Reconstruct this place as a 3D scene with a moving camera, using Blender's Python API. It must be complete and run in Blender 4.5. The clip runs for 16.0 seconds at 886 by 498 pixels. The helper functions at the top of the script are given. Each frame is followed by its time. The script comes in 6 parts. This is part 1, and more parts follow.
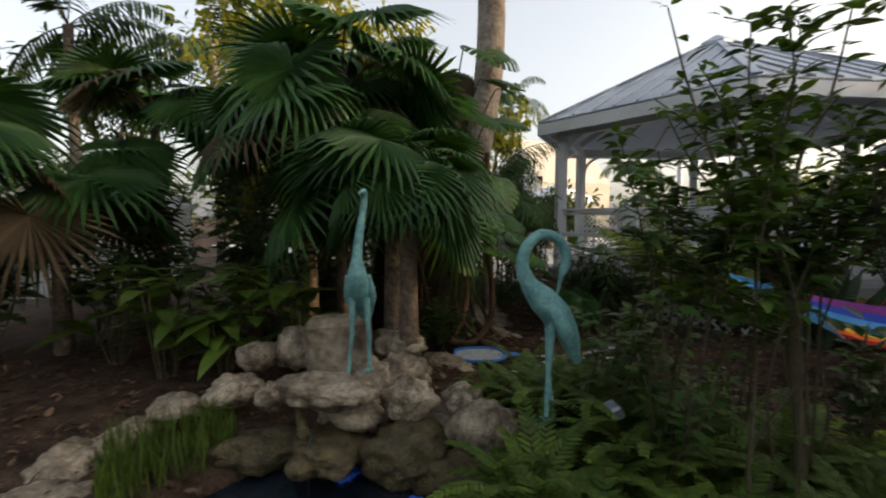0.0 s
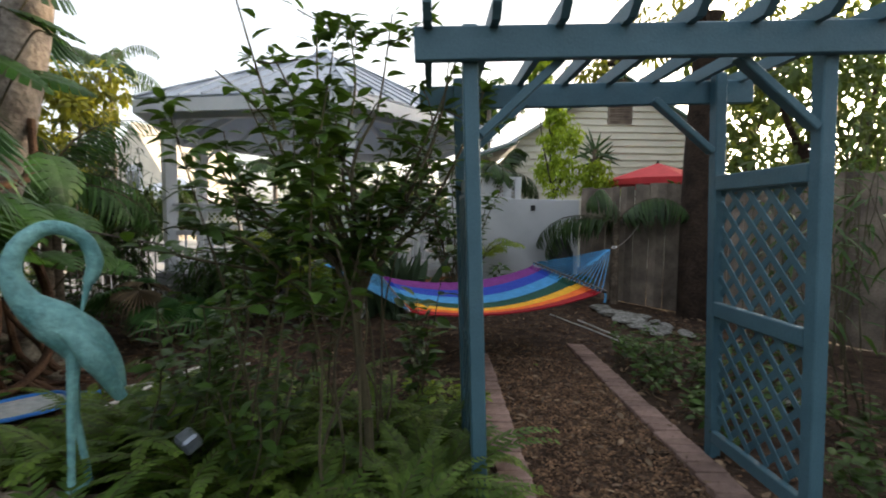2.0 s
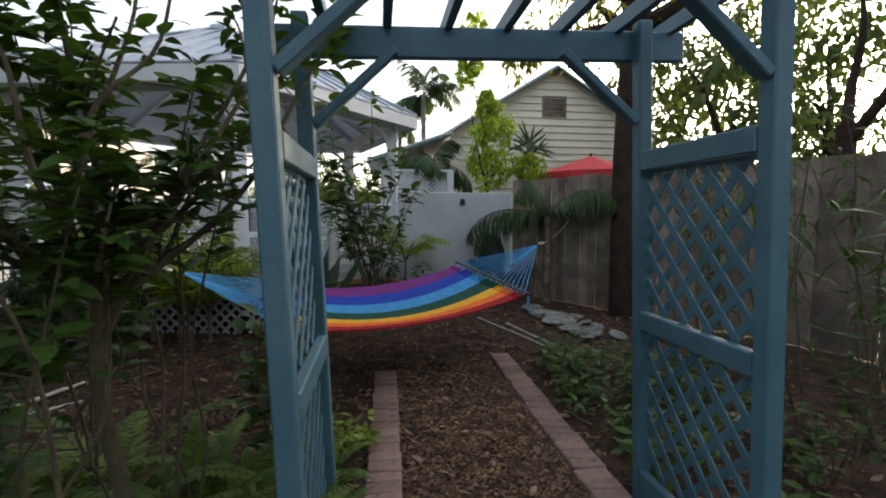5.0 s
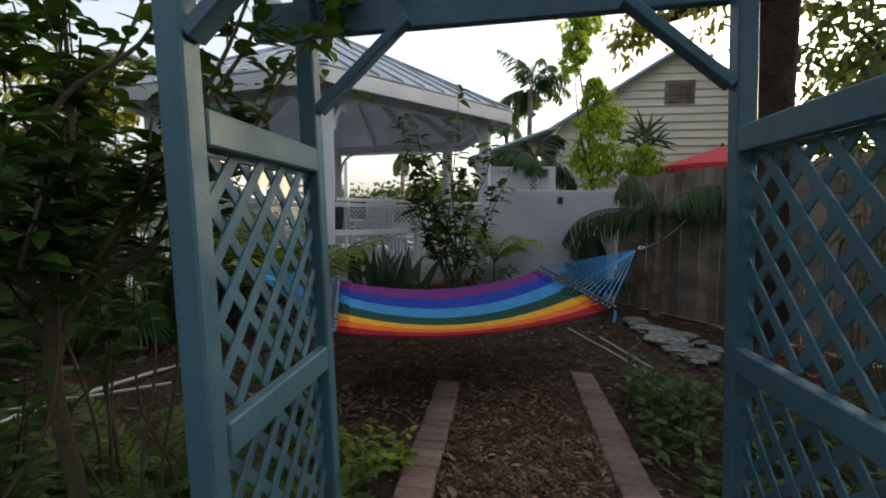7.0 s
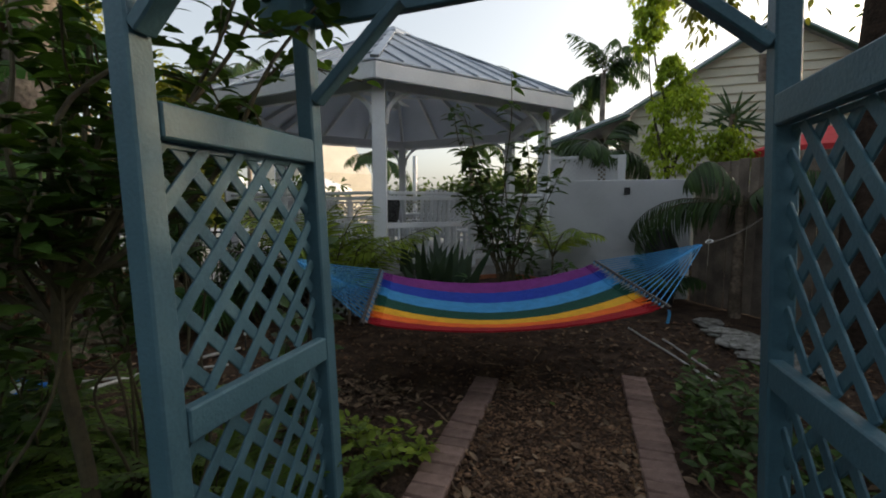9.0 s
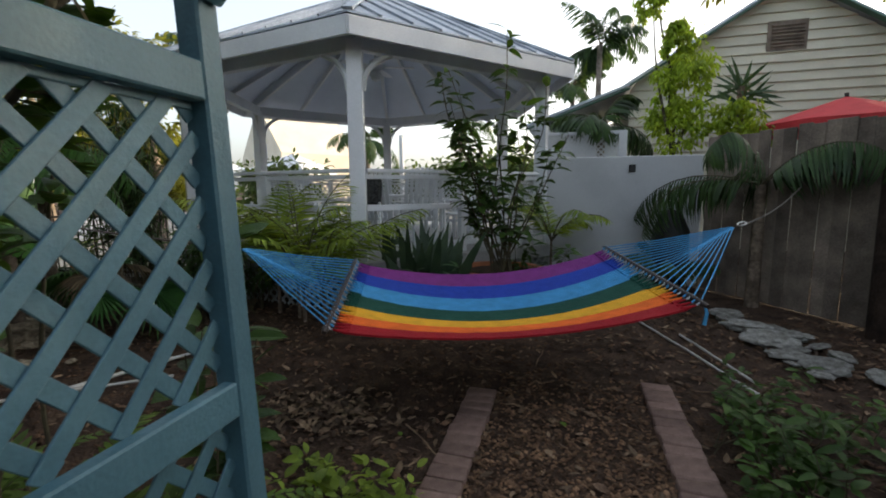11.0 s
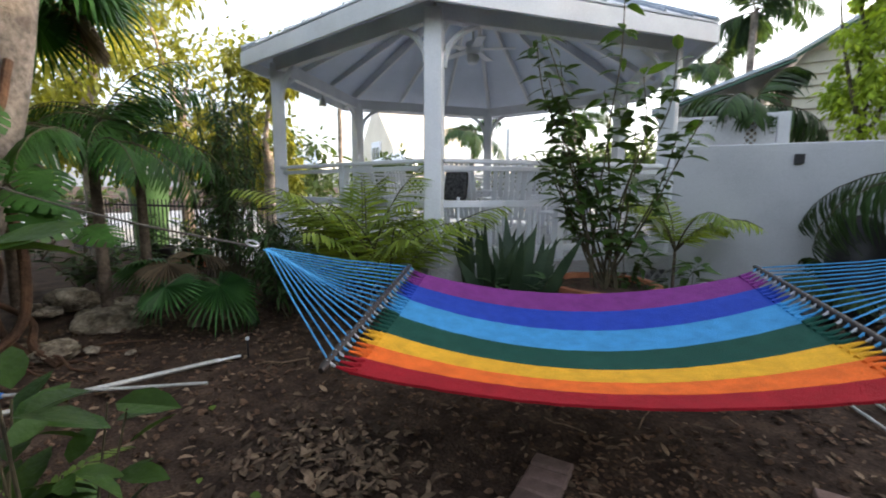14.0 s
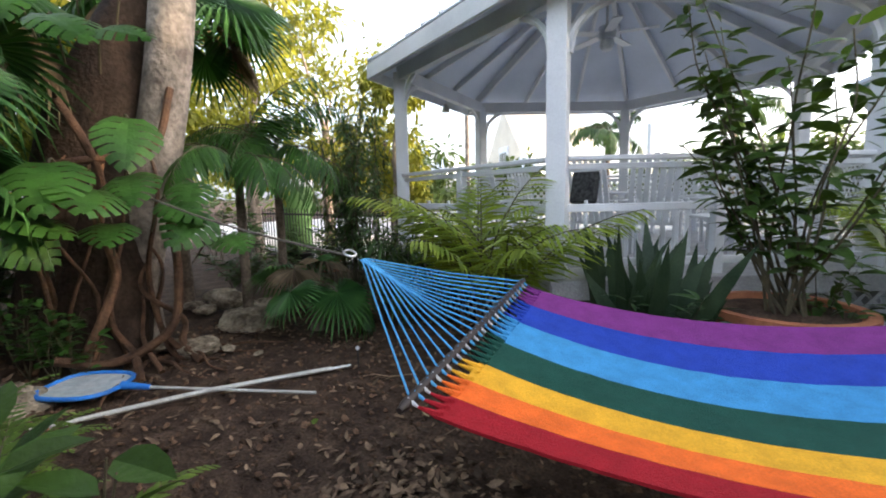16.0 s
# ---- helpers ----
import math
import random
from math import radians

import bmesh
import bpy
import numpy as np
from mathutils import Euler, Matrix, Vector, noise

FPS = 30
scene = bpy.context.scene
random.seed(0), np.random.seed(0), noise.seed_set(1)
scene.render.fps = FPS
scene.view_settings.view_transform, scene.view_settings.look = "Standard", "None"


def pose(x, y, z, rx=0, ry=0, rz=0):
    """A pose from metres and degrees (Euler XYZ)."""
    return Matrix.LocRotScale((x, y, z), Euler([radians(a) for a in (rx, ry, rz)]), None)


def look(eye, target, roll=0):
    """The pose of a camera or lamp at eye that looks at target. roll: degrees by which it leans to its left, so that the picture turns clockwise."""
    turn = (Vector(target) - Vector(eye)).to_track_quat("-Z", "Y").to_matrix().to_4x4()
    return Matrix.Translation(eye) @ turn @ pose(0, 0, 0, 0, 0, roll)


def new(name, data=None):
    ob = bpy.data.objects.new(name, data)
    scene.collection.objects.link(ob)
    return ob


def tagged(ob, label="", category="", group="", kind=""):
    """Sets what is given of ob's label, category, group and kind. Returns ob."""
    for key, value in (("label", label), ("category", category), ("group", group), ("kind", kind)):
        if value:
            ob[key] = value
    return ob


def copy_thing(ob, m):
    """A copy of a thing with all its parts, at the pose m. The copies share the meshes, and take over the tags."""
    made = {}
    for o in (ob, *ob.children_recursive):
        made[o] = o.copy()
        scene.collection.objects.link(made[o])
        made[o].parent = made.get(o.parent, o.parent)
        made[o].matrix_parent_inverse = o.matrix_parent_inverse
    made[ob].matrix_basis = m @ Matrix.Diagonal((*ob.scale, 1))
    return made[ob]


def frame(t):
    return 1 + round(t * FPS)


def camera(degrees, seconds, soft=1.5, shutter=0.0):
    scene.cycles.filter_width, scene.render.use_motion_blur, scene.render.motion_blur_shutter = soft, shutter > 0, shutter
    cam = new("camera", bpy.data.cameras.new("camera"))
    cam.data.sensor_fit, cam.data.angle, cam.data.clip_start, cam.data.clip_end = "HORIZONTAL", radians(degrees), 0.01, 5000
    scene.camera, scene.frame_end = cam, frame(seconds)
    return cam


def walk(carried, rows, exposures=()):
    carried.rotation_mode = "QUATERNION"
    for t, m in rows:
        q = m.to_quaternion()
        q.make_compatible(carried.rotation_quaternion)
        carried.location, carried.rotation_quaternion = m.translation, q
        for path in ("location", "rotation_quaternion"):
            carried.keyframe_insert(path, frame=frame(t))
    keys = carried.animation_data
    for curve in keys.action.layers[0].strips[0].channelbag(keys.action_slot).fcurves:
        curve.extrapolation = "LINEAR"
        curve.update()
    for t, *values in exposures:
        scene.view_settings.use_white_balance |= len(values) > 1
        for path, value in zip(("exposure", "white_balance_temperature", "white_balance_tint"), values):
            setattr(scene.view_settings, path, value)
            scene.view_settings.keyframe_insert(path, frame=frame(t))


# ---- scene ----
cam = camera(90.7, 16.0, soft=1.9, shutter=0.3)
PATH = [
    (0, (-0.437, -2.351, 1.543), (-1.819, -0.914, 1.389), 0.0),
    (0.5, (-0.36, -2.233, 1.517), (-1.488, -0.586, 1.383), 1.1),
    (1, (-0.385, -2.143, 1.511), (-1.063, -0.267, 1.366), 0.5),
    (1.5, (-0.38, -2.072, 1.503), (-0.595, -0.089, 1.365), 0.1),
    (2, (-0.243, -1.952, 1.502), (-0.231, 0.042, 1.356), 0.7),
    (2.5, (-0.16, -1.841, 1.512), (0.008, 0.147, 1.369), 0.3),
    (3, (-0.13, -1.753, 1.46), (0.21, 0.214, 1.333), 0.0),
    (5.5, (0.36, -1.144, 1.472), (0.517, 0.844, 1.309), 0.3),
    (6, (0.484, -1.04, 1.446), (0.508, 0.953, 1.283), 0.4),
    (6.5, (0.541, -0.991, 1.45), (0.441, 1.0, 1.292), 0.0),
    (7, (0.628, -0.937, 1.464), (0.357, 1.038, 1.304), 0.4),
    (7.5, (0.711, -0.925, 1.459), (0.327, 1.031, 1.297), 0.4),
    (8, (0.747, -0.906, 1.462), (0.312, 1.039, 1.299), 0.0),
    (8.5, (0.837, -0.856, 1.46), (0.296, 1.062, 1.286), 0.0),
    (9, (0.903, -0.793, 1.453), (0.303, 1.105, 1.262), -0.1),
    (9.5, (0.842, -0.657, 1.439), (0.294, 1.254, 1.222), -0.1),
    (12, (0.73, 0.15, 1.391), (0.153, 2.044, 1.111), -1.0),
    (12.5, (0.777, 0.307, 1.38), (0.083, 2.162, 1.103), -0.2),
    (13, (0.756, 0.449, 1.382), (-0.016, 2.273, 1.105), 0.4),
    (13.5, (0.721, 0.529, 1.377), (-0.124, 2.322, 1.109), 0.3),
    (14, (0.736, 0.659, 1.376), (-0.275, 2.362, 1.098), 0.3),
    (14.5, (0.776, 0.772, 1.386), (-0.423, 2.345, 1.088), 0.5),
    (15, (0.664, 0.874, 1.345), (-0.638, 2.367, 1.064), -0.1),
    (15.5, (0.583, 0.94, 1.333), (-0.787, 2.374, 1.074), -0.9),
    (16, (0.585, 1.028, 1.355), (-0.879, 2.368, 1.108), -1.3),
]
EXPOSURES = [(0, 1.2, 6850, 11), (0.9, 1.48, 6850, 11), (1.5, 1.85, 6750, 11), (2, 1.85, 6650, 10), (2.6, 1.55, 6550, 10), (3, 1.42, 6500, 10), (5.5, 1.75, 6450, 10), (7, 1.28, 6450, 10), (9.2, 0.94, 6550, 8), (12, 1.85, 6250, 9), (13, 2.05, 6250, 10), (16, 2.6, 6150, 12)]
walk(cam, [(t, look(e, g, r)) for t, e, g, r in PATH], EXPOSURES)

# ---- world and sun ----
world = bpy.data.worlds.new("world")
scene.world = world
world.use_nodes = True
wn = world.node_tree
sky = wn.nodes.new("ShaderNodeTexSky")
sky.sky_type = "NISHITA"
sky.sun_disc = False
SUN_AZ = math.atan2(0.76, 0.65)      # clockwise from +y
SUN_EL = radians(11)
sky.sun_elevation, sky.sun_rotation = SUN_EL, SUN_AZ
sky.air_density, sky.dust_density, sky.ozone_density = 0.9, 5.0, 0.6
back = wn.nodes["Background"]
back.inputs["Strength"].default_value = 0.15
# thin haze takes some of the blue out of the sky
haze = wn.nodes.new("ShaderNodeHueSaturation")
haze.inputs["Saturation"].default_value, haze.inputs["Value"].default_value = 0.62, 1.0
wn.links.new(sky.outputs[0], haze.inputs["Color"])
veil = wn.nodes.new("ShaderNodeMix")
veil.data_type, veil.blend_type = "RGBA", "ADD"
veil.inputs["Factor"].default_value = 1.0
veil.inputs["B"].default_value = (0.85, 0.87, 0.92, 1)
wn.links.new(haze.outputs["Color"], veil.inputs["A"])
wn.links.new(veil.outputs["Result"], back.inputs["Color"])
sun_data = bpy.data.lights.new("sun", "SUN")
sun_data.energy, sun_data.angle, sun_data.color = 2.0, radians(0.6), (1.0, 0.72, 0.42)
sun = new("sun", sun_data)
sun_dir = Vector((math.sin(SUN_AZ) * math.cos(SUN_EL), math.cos(SUN_AZ) * math.cos(SUN_EL), math.sin(SUN_EL)))
sun.matrix_world = look(sun_dir * 40, (0, 0, 0))


# ---- materials ----
def material(name, base, rough=0.6, dark=None, scale=8.0, bump=0.0, bump_scale=40.0, metal=0.0, island=0.0, translucent=0.0, obj_random=0.0, spec=0.4, fine=0.25):
    """A surface of two noise scales between base and dark, with relief; island and obj_random vary the brightness piece by piece."""
    m = bpy.data.materials.new(name)
    m.use_nodes = True
    nt = m.node_tree
    n, l = nt.nodes, nt.links
    p = n["Principled BSDF"]
    p.inputs["Roughness"].default_value = rough
    p.inputs["Metallic"].default_value = metal
    p.inputs["Specular IOR Level"].default_value = spec
    dark = dark or tuple(c * 0.6 for c in base)
    co = n.new("ShaderNodeTexCoord")
    big = n.new("ShaderNodeTexNoise")
    big.inputs["Scale"].default_value, big.inputs["Detail"].default_value = scale, 4
    small = n.new("ShaderNodeTexNoise")
    small.inputs["Scale"].default_value, small.inputs["Detail"].default_value = bump_scale, 6
    for t in (big, small):
        l.new(co.outputs["Object"], t.inputs["Vector"])
    ramp = n.new("ShaderNodeValToRGB")
    ramp.color_ramp.elements[0].position, ramp.color_ramp.elements[1].position = 0.32, 0.66
    ramp.color_ramp.elements[0].color, ramp.color_ramp.elements[1].color = (*dark, 1), (*base, 1)
    l.new(big.outputs["Fac"], ramp.inputs["Fac"])
    col = ramp.outputs["Color"]
    fine_map = n.new("ShaderNodeMapRange")
    fine_map.inputs["From Min"].default_value, fine_map.inputs["From Max"].default_value = 0.25, 0.75
    fine_map.inputs["To Min"].default_value, fine_map.inputs["To Max"].default_value = 1 - fine, 1 + fine * 0.6
    l.new(small.outputs["Fac"], fine_map.inputs["Value"])
    val = fine_map.outputs["Result"]
    for amount, node, out in ((island, "ShaderNodeNewGeometry", "Random Per Island"), (obj_random, "ShaderNodeObjectInfo", "Random")):
        if amount:
            r = n.new(node)
            mr = n.new("ShaderNodeMapRange")
            mr.inputs["To Min"].default_value, mr.inputs["To Max"].default_value = 1 - amount, 1 + amount
            l.new(r.outputs[out], mr.inputs["Value"])
            mul = n.new("ShaderNodeMath")
            mul.operation = "MULTIPLY"
            l.new(val, mul.inputs[0]), l.new(mr.outputs["Result"], mul.inputs[1])
            val = mul.outputs[0]
    hsv = n.new("ShaderNodeHueSaturation")
    l.new(col, hsv.inputs["Color"]), l.new(val, hsv.inputs["Value"])
    l.new(hsv.outputs["Color"], p.inputs["Base Color"])
    if bump:
        b = n.new("ShaderNodeBump")
        b.inputs["Strength"].default_value, b.inputs["Distance"].default_value = bump, 0.02
        l.new(small.outputs["Fac"], b.inputs["Height"]), l.new(b.outputs["Normal"], p.inputs["Normal"])
    if translucent:
        tr = n.new("ShaderNodeBsdfTranslucent")
        tint = n.new("ShaderNodeMix")
        tint.data_type, tint.blend_type = "RGBA", "MULTIPLY"
        tint.inputs["Factor"].default_value = 1.0
        l.new(hsv.outputs["Color"], tint.inputs["A"])
        tint.inputs["B"].default_value = (1.6, 1.5, 0.7, 1)
        l.new(tint.outputs["Result"], tr.inputs["Color"])
        mix = n.new("ShaderNodeMixShader")
        mix.inputs["Fac"].default_value = translucent
        l.new(p.outputs[0], mix.inputs[1]), l.new(tr.outputs[0], mix.inputs[2])
        l.new(mix.outputs[0], n["Material Output"].inputs["Surface"])
    return m


def leaf_material(name, base, dark, trans=0.3, rough=0.42, island=0.35):
    return material(name, base, rough, dark, 3.0, 0.25, 60.0, island=island, translucent=trans, obj_random=0.1, spec=0.22, fine=0.15)


M_SOIL = material("mulch_soil", (0.10, 0.064, 0.044), 0.95, (0.035, 0.021, 0.015), 5.0, 1.0, 55.0, fine=0.6, spec=0.2)
M_CHIP = material("bark_chips", (0.16, 0.095, 0.06), 0.9, (0.045, 0.026, 0.016), 9.0, 0.5, 90.0, island=0.55, spec=0.2)
M_LITTER = material("leaf_litter", (0.24, 0.165, 0.105), 0.85, (0.07, 0.042, 0.028), 9.0, 0.3, 90.0, island=0.6, spec=0.3)
M_GRAVEL = material("path_gravel", (0.23, 0.135, 0.078), 0.85, (0.062, 0.034, 0.02), 9.0, 0.4, 120.0, island=0.5, spec=0.3)
M_BRICK = material("pink_paver", (0.30, 0.205, 0.175), 0.9, (0.19, 0.125, 0.105), 12.0, 0.5, 160.0, obj_random=0.22, spec=0.2)
M_BLUE = material("blue_painted_timber", (0.072, 0.155, 0.20), 0.5, (0.048, 0.115, 0.152), 3.0, 0.12, 90.0, obj_random=0.06, fine=0.12)
M_WHITE = material("white_painted_timber", (0.74, 0.755, 0.79), 0.5, (0.62, 0.64, 0.68), 2.0, 0.12, 60.0, obj_random=0.05, fine=0.08)
M_CEIL = material("white_painted_boards", (0.66, 0.72, 0.84), 0.6, (0.57, 0.63, 0.74), 1.5, 0.1, 40.0, fine=0.06)
M_METAL_ROOF = material("galvanised_roof", (0.42, 0.46, 0.52), 0.38, (0.26, 0.30, 0.36), 1.2, 0.1, 20.0, metal=0.55, obj_random=0.12)
M_DECK = material("grey_deck", (0.46, 0.46, 0.47), 0.8, (0.34, 0.34, 0.35), 4.0, 0.3, 60.0)
M_STUCCO = material("grey_stucco", (0.52, 0.53, 0.55), 0.9, (0.42, 0.43, 0.45), 1.3, 0.35, 90.0, fine=0.12, spec=0.2)
M_FENCE = material("weathered_fence", (0.23, 0.185, 0.15), 0.9, (0.11, 0.09, 0.075), 3.5, 0.5, 50.0, obj_random=0.25, spec=0.2)
M_SIDING = material("cream_siding", (0.66, 0.62, 0.50), 0.65, (0.56, 0.53, 0.43), 1.5, 0.1, 40.0, obj_random=0.05, fine=0.08)
M_ROCK = material("limestone", (0.44, 0.37, 0.28), 0.95, (0.11, 0.085, 0.058), 3.0, 1.0, 16.0, obj_random=0.25, spec=0.2, fine=0.5)
M_ROCK_WET = material("algae_limestone", (0.13, 0.10, 0.045), 0.6, (0.035, 0.03, 0.016), 5.0, 1.0, 24.0, obj_random=0.25, fine=0.5)
M_WHITE_STONE = material("pale_stone", (0.40, 0.39, 0.365), 0.95, (0.17, 0.16, 0.14), 5.0, 0.9, 30.0, obj_random=0.2, spec=0.2, fine=0.4)
M_VERDIGRIS = material("verdigris_bronze", (0.22, 0.46, 0.45), 0.65, (0.10, 0.27, 0.28), 9.0, 0.5, 45.0, fine=0.3)
M_WATER = material("pond_water", (0.012, 0.02, 0.03), 0.06, (0.006, 0.01, 0.016), 4.0, 0.25, 9.0, spec=0.6)
M_BLUE_GLINT = material("blue_glint", (0.03, 0.16, 0.80), 0.12, (0.015, 0.07, 0.45), 6.0, 0.2, 20.0, obj_random=0.3)
M_BARK = material("grey_bark", (0.34, 0.29, 0.245), 0.95, (0.14, 0.115, 0.095), 4.0, 1.0, 22.0, spec=0.2, fine=0.45)
M_BARK_DARK = material("brown_bark", (0.05, 0.033, 0.024), 0.95, (0.02, 0.013, 0.01), 4.0, 1.0, 26.0, spec=0.2, fine=0.45)
M_ROOT = material("aerial_root", (0.13, 0.07, 0.04), 0.9, (0.05, 0.028, 0.018), 7.0, 0.7, 40.0, obj_random=0.25, spec=0.25)
M_PALM_TRUNK = material("palm_trunk", (0.22, 0.17, 0.13), 0.95, (0.08, 0.06, 0.045), 5.0, 1.0, 26.0, spec=0.2, fine=0.5)
M_STEM = material("green_brown_stem", (0.10, 0.085, 0.045), 0.8, (0.05, 0.04, 0.025), 8.0, 0.3, 50.0)
M_FAN = leaf_material("fan_palm_leaf", (0.05, 0.125, 0.03), (0.02, 0.065, 0.018), 0.25, 0.42)
M_FAN_BROWN = leaf_material("dry_fan_leaf", (0.13, 0.10, 0.06), (0.07, 0.05, 0.03), 0.2, 0.7)
M_FERN = leaf_material("fern_leaf", (0.12, 0.185, 0.03), (0.045, 0.09, 0.016), 0.32, 0.5)
M_SHRUB = leaf_material("shrub_leaf", (0.072, 0.135, 0.026), (0.026, 0.058, 0.012), 0.3, 0.42)
M_CROTON = leaf_material("dark_glossy_leaf", (0.05, 0.09, 0.032), (0.022, 0.048, 0.018), 0.2, 0.36)
M_ARECA = leaf_material("areca_leaf", (0.26, 0.33, 0.05), (0.12, 0.19, 0.03), 0.4, 0.42)
M_PALM = leaf_material("feather_palm_leaf", (0.055, 0.10, 0.032), (0.028, 0.055, 0.025), 0.25, 0.4)
M_MONSTERA = leaf_material("monstera_leaf", (0.045, 0.115, 0.02), (0.018, 0.055, 0.01), 0.25, 0.4, 0.25)
M_LIME = leaf_material("lime_green_leaf", (0.34, 0.44, 0.05), (0.19, 0.28, 0.035), 0.48, 0.5)
# yellower copy of tree_leaf with the low sun's gold in its base colour
M_SUN_GOLD = leaf_material("sunlit_tree_leaf", (0.25, 0.26, 0.05), (0.13, 0.15, 0.03), 0.5, 0.5)
M_TREE = leaf_material("tree_leaf", (0.085, 0.125, 0.04), (0.045, 0.075, 0.02), 0.35, 0.5)
M_HEDGE = leaf_material("hedge_leaf", (0.06, 0.11, 0.035), (0.03, 0.06, 0.02), 0.3, 0.5)
M_SNAKE = leaf_material("sword_leaf", (0.055, 0.085, 0.045), (0.02, 0.04, 0.022), 0.12, 0.35)
M_TERRACOTTA = material("terracotta", (0.42, 0.16, 0.075), 0.8, (0.28, 0.10, 0.05), 6.0, 0.3, 60.0)
M_BLACK = material("black_metal", (0.02, 0.02, 0.022), 0.5, (0.012, 0.012, 0.013), 8.0, 0.1, 60.0)
M_BAR = material("dark_stained_bar", (0.026, 0.016, 0.014), 0.5, (0.014, 0.009, 0.008), 6.0, 0.2, 60.0)
M_ROPE = material("grey_rope", (0.16, 0.14, 0.12), 0.9, (0.08, 0.07, 0.06), 40.0, 0.5, 200.0)
M_CORD = material("sky_blue_cord", (0.07, 0.33, 0.62), 0.7, (0.05, 0.25, 0.52), 30.0, 0.4, 300.0, fine=0.2)
M_LASH = material("white_cord", (0.55, 0.56, 0.58), 0.8, (0.36, 0.38, 0.42), 40.0, 0.4, 300.0)
M_STEEL = material("steel", (0.62, 0.62, 0.62), 0.3, (0.5, 0.5, 0.5), 20.0, 0.05, 80.0, metal=1.0)
M_POLE = material("aluminium_pole", (0.62, 0.61, 0.58), 0.4, (0.48, 0.47, 0.44), 10.0, 0.1, 60.0, metal=0.3)
M_BLUE_PLASTIC = material("blue_plastic", (0.03, 0.20, 0.62), 0.4, (0.02, 0.15, 0.5), 10.0, 0.05, 60.0)
M_NET = material("net_mesh", (0.50, 0.54, 0.55), 0.8, (0.36, 0.40, 0.42), 20.0, 0.5, 220.0)
M_RED_CLOTH = material("red_canvas", (0.62, 0.05, 0.06), 0.8, (0.5, 0.035, 0.045), 3.0, 0.15, 120.0)
M_GREEN_BIN = material("green_bin_plastic", (0.16, 0.30, 0.09), 0.5, (0.12, 0.23, 0.07), 3.0, 0.05, 40.0)
M_CUSHION = material("dark_print_cloth", (0.09, 0.09, 0.09), 0.9, (0.012, 0.012, 0.014), 30.0, 0.3, 200.0)
M_TENT = material("white_canvas", (0.78, 0.80, 0.84), 0.7, (0.68, 0.70, 0.75), 1.5, 0.1, 40.0)
M_FACADE = material("cream_render", (0.72, 0.66, 0.55), 0.8, (0.62, 0.56, 0.46), 0.8, 0.1, 20.0)
M_DARK_GLASS = material("window_glass", (0.05, 0.07, 0.09), 0.08, (0.03, 0.04, 0.05), 2.0, 0.0, 20.0, spec=0.7)
M_GREEN_TRIM = material("green_trim", (0.07, 0.15, 0.11), 0.6, (0.05, 0.11, 0.08), 3.0, 0.1, 40.0)
STRIPES = [("purple", (0.20, 0.035, 0.22)), ("royal_blue", (0.02, 0.06, 0.42)), ("sky_blue", (0.06, 0.30, 0.62)), ("bottle_green", (0.012, 0.075, 0.055)),
           ("yellow", (0.85, 0.45, 0.03)), ("orange", (0.90, 0.17, 0.025)), ("red", (0.36, 0.012, 0.022))]
M_STRIPE = [material(f"{n}_weave", c, 0.85, tuple(v * 0.8 for v in c), 14.0, 0.7, 160.0, fine=0.22, spec=0.2) for n, c in STRIPES]


# ---- building helpers ----
class Geo:
    """Collects vertices and faces of one mesh."""

    def __init__(self):
        self.v, self.f, self.n = [], [], 0

    def add(self, verts, faces):
        verts = np.asarray(verts, float)
        self.v.append(verts)
        n = self.n
        self.f.extend([tuple(i + n for i in f) for f in faces])
        self.n += len(verts)

    def mesh(self, name, smooth=True):
        me = bpy.data.meshes.new(name)
        v = np.concatenate(self.v) if self.v else np.zeros((0, 3))
        me.from_pydata(v.tolist(), [], self.f)
        if smooth:
            me.shade_smooth()
            if len(v) < 4000:
                me.set_sharp_from_angle(angle=radians(40))
        me.update()
        return me


def part(name, geo, mat, parent=None, label="", smooth=True):
    """Links a Geo, or a ready mesh, as ONE mesh object, under parent where there is one."""
    me = geo.mesh(name, smooth) if isinstance(geo, Geo) else geo
    if not me.materials:
        me.materials.append(mat)
    ob = new(name, me)
    if parent is not None:
        ob.parent = parent
    if label:
        tagged(ob, label)
    return ob


def thing(name, label, category, group="", kind="", at=(0, 0, 0), turn=0.0):
    e = new(name)
    e.empty_display_size = 0.1
    e.matrix_basis = pose(*at, 0, 0, turn)
    return tagged(e, label, category, group, kind)


def unit(v):
    v = np.asarray(v, float)
    return v / max(np.linalg.norm(v), 1e-9)


def basis(d, up=(0, 0, 1)):
    """Columns: side, along d, normal."""
    y = unit(d)
    x = np.cross(y, up)
    if np.linalg.norm(x) < 1e-4:
        x = np.array((1.0, 0, 0))
    x = unit(x)
    return np.stack([x, y, np.cross(x, y)], 1)


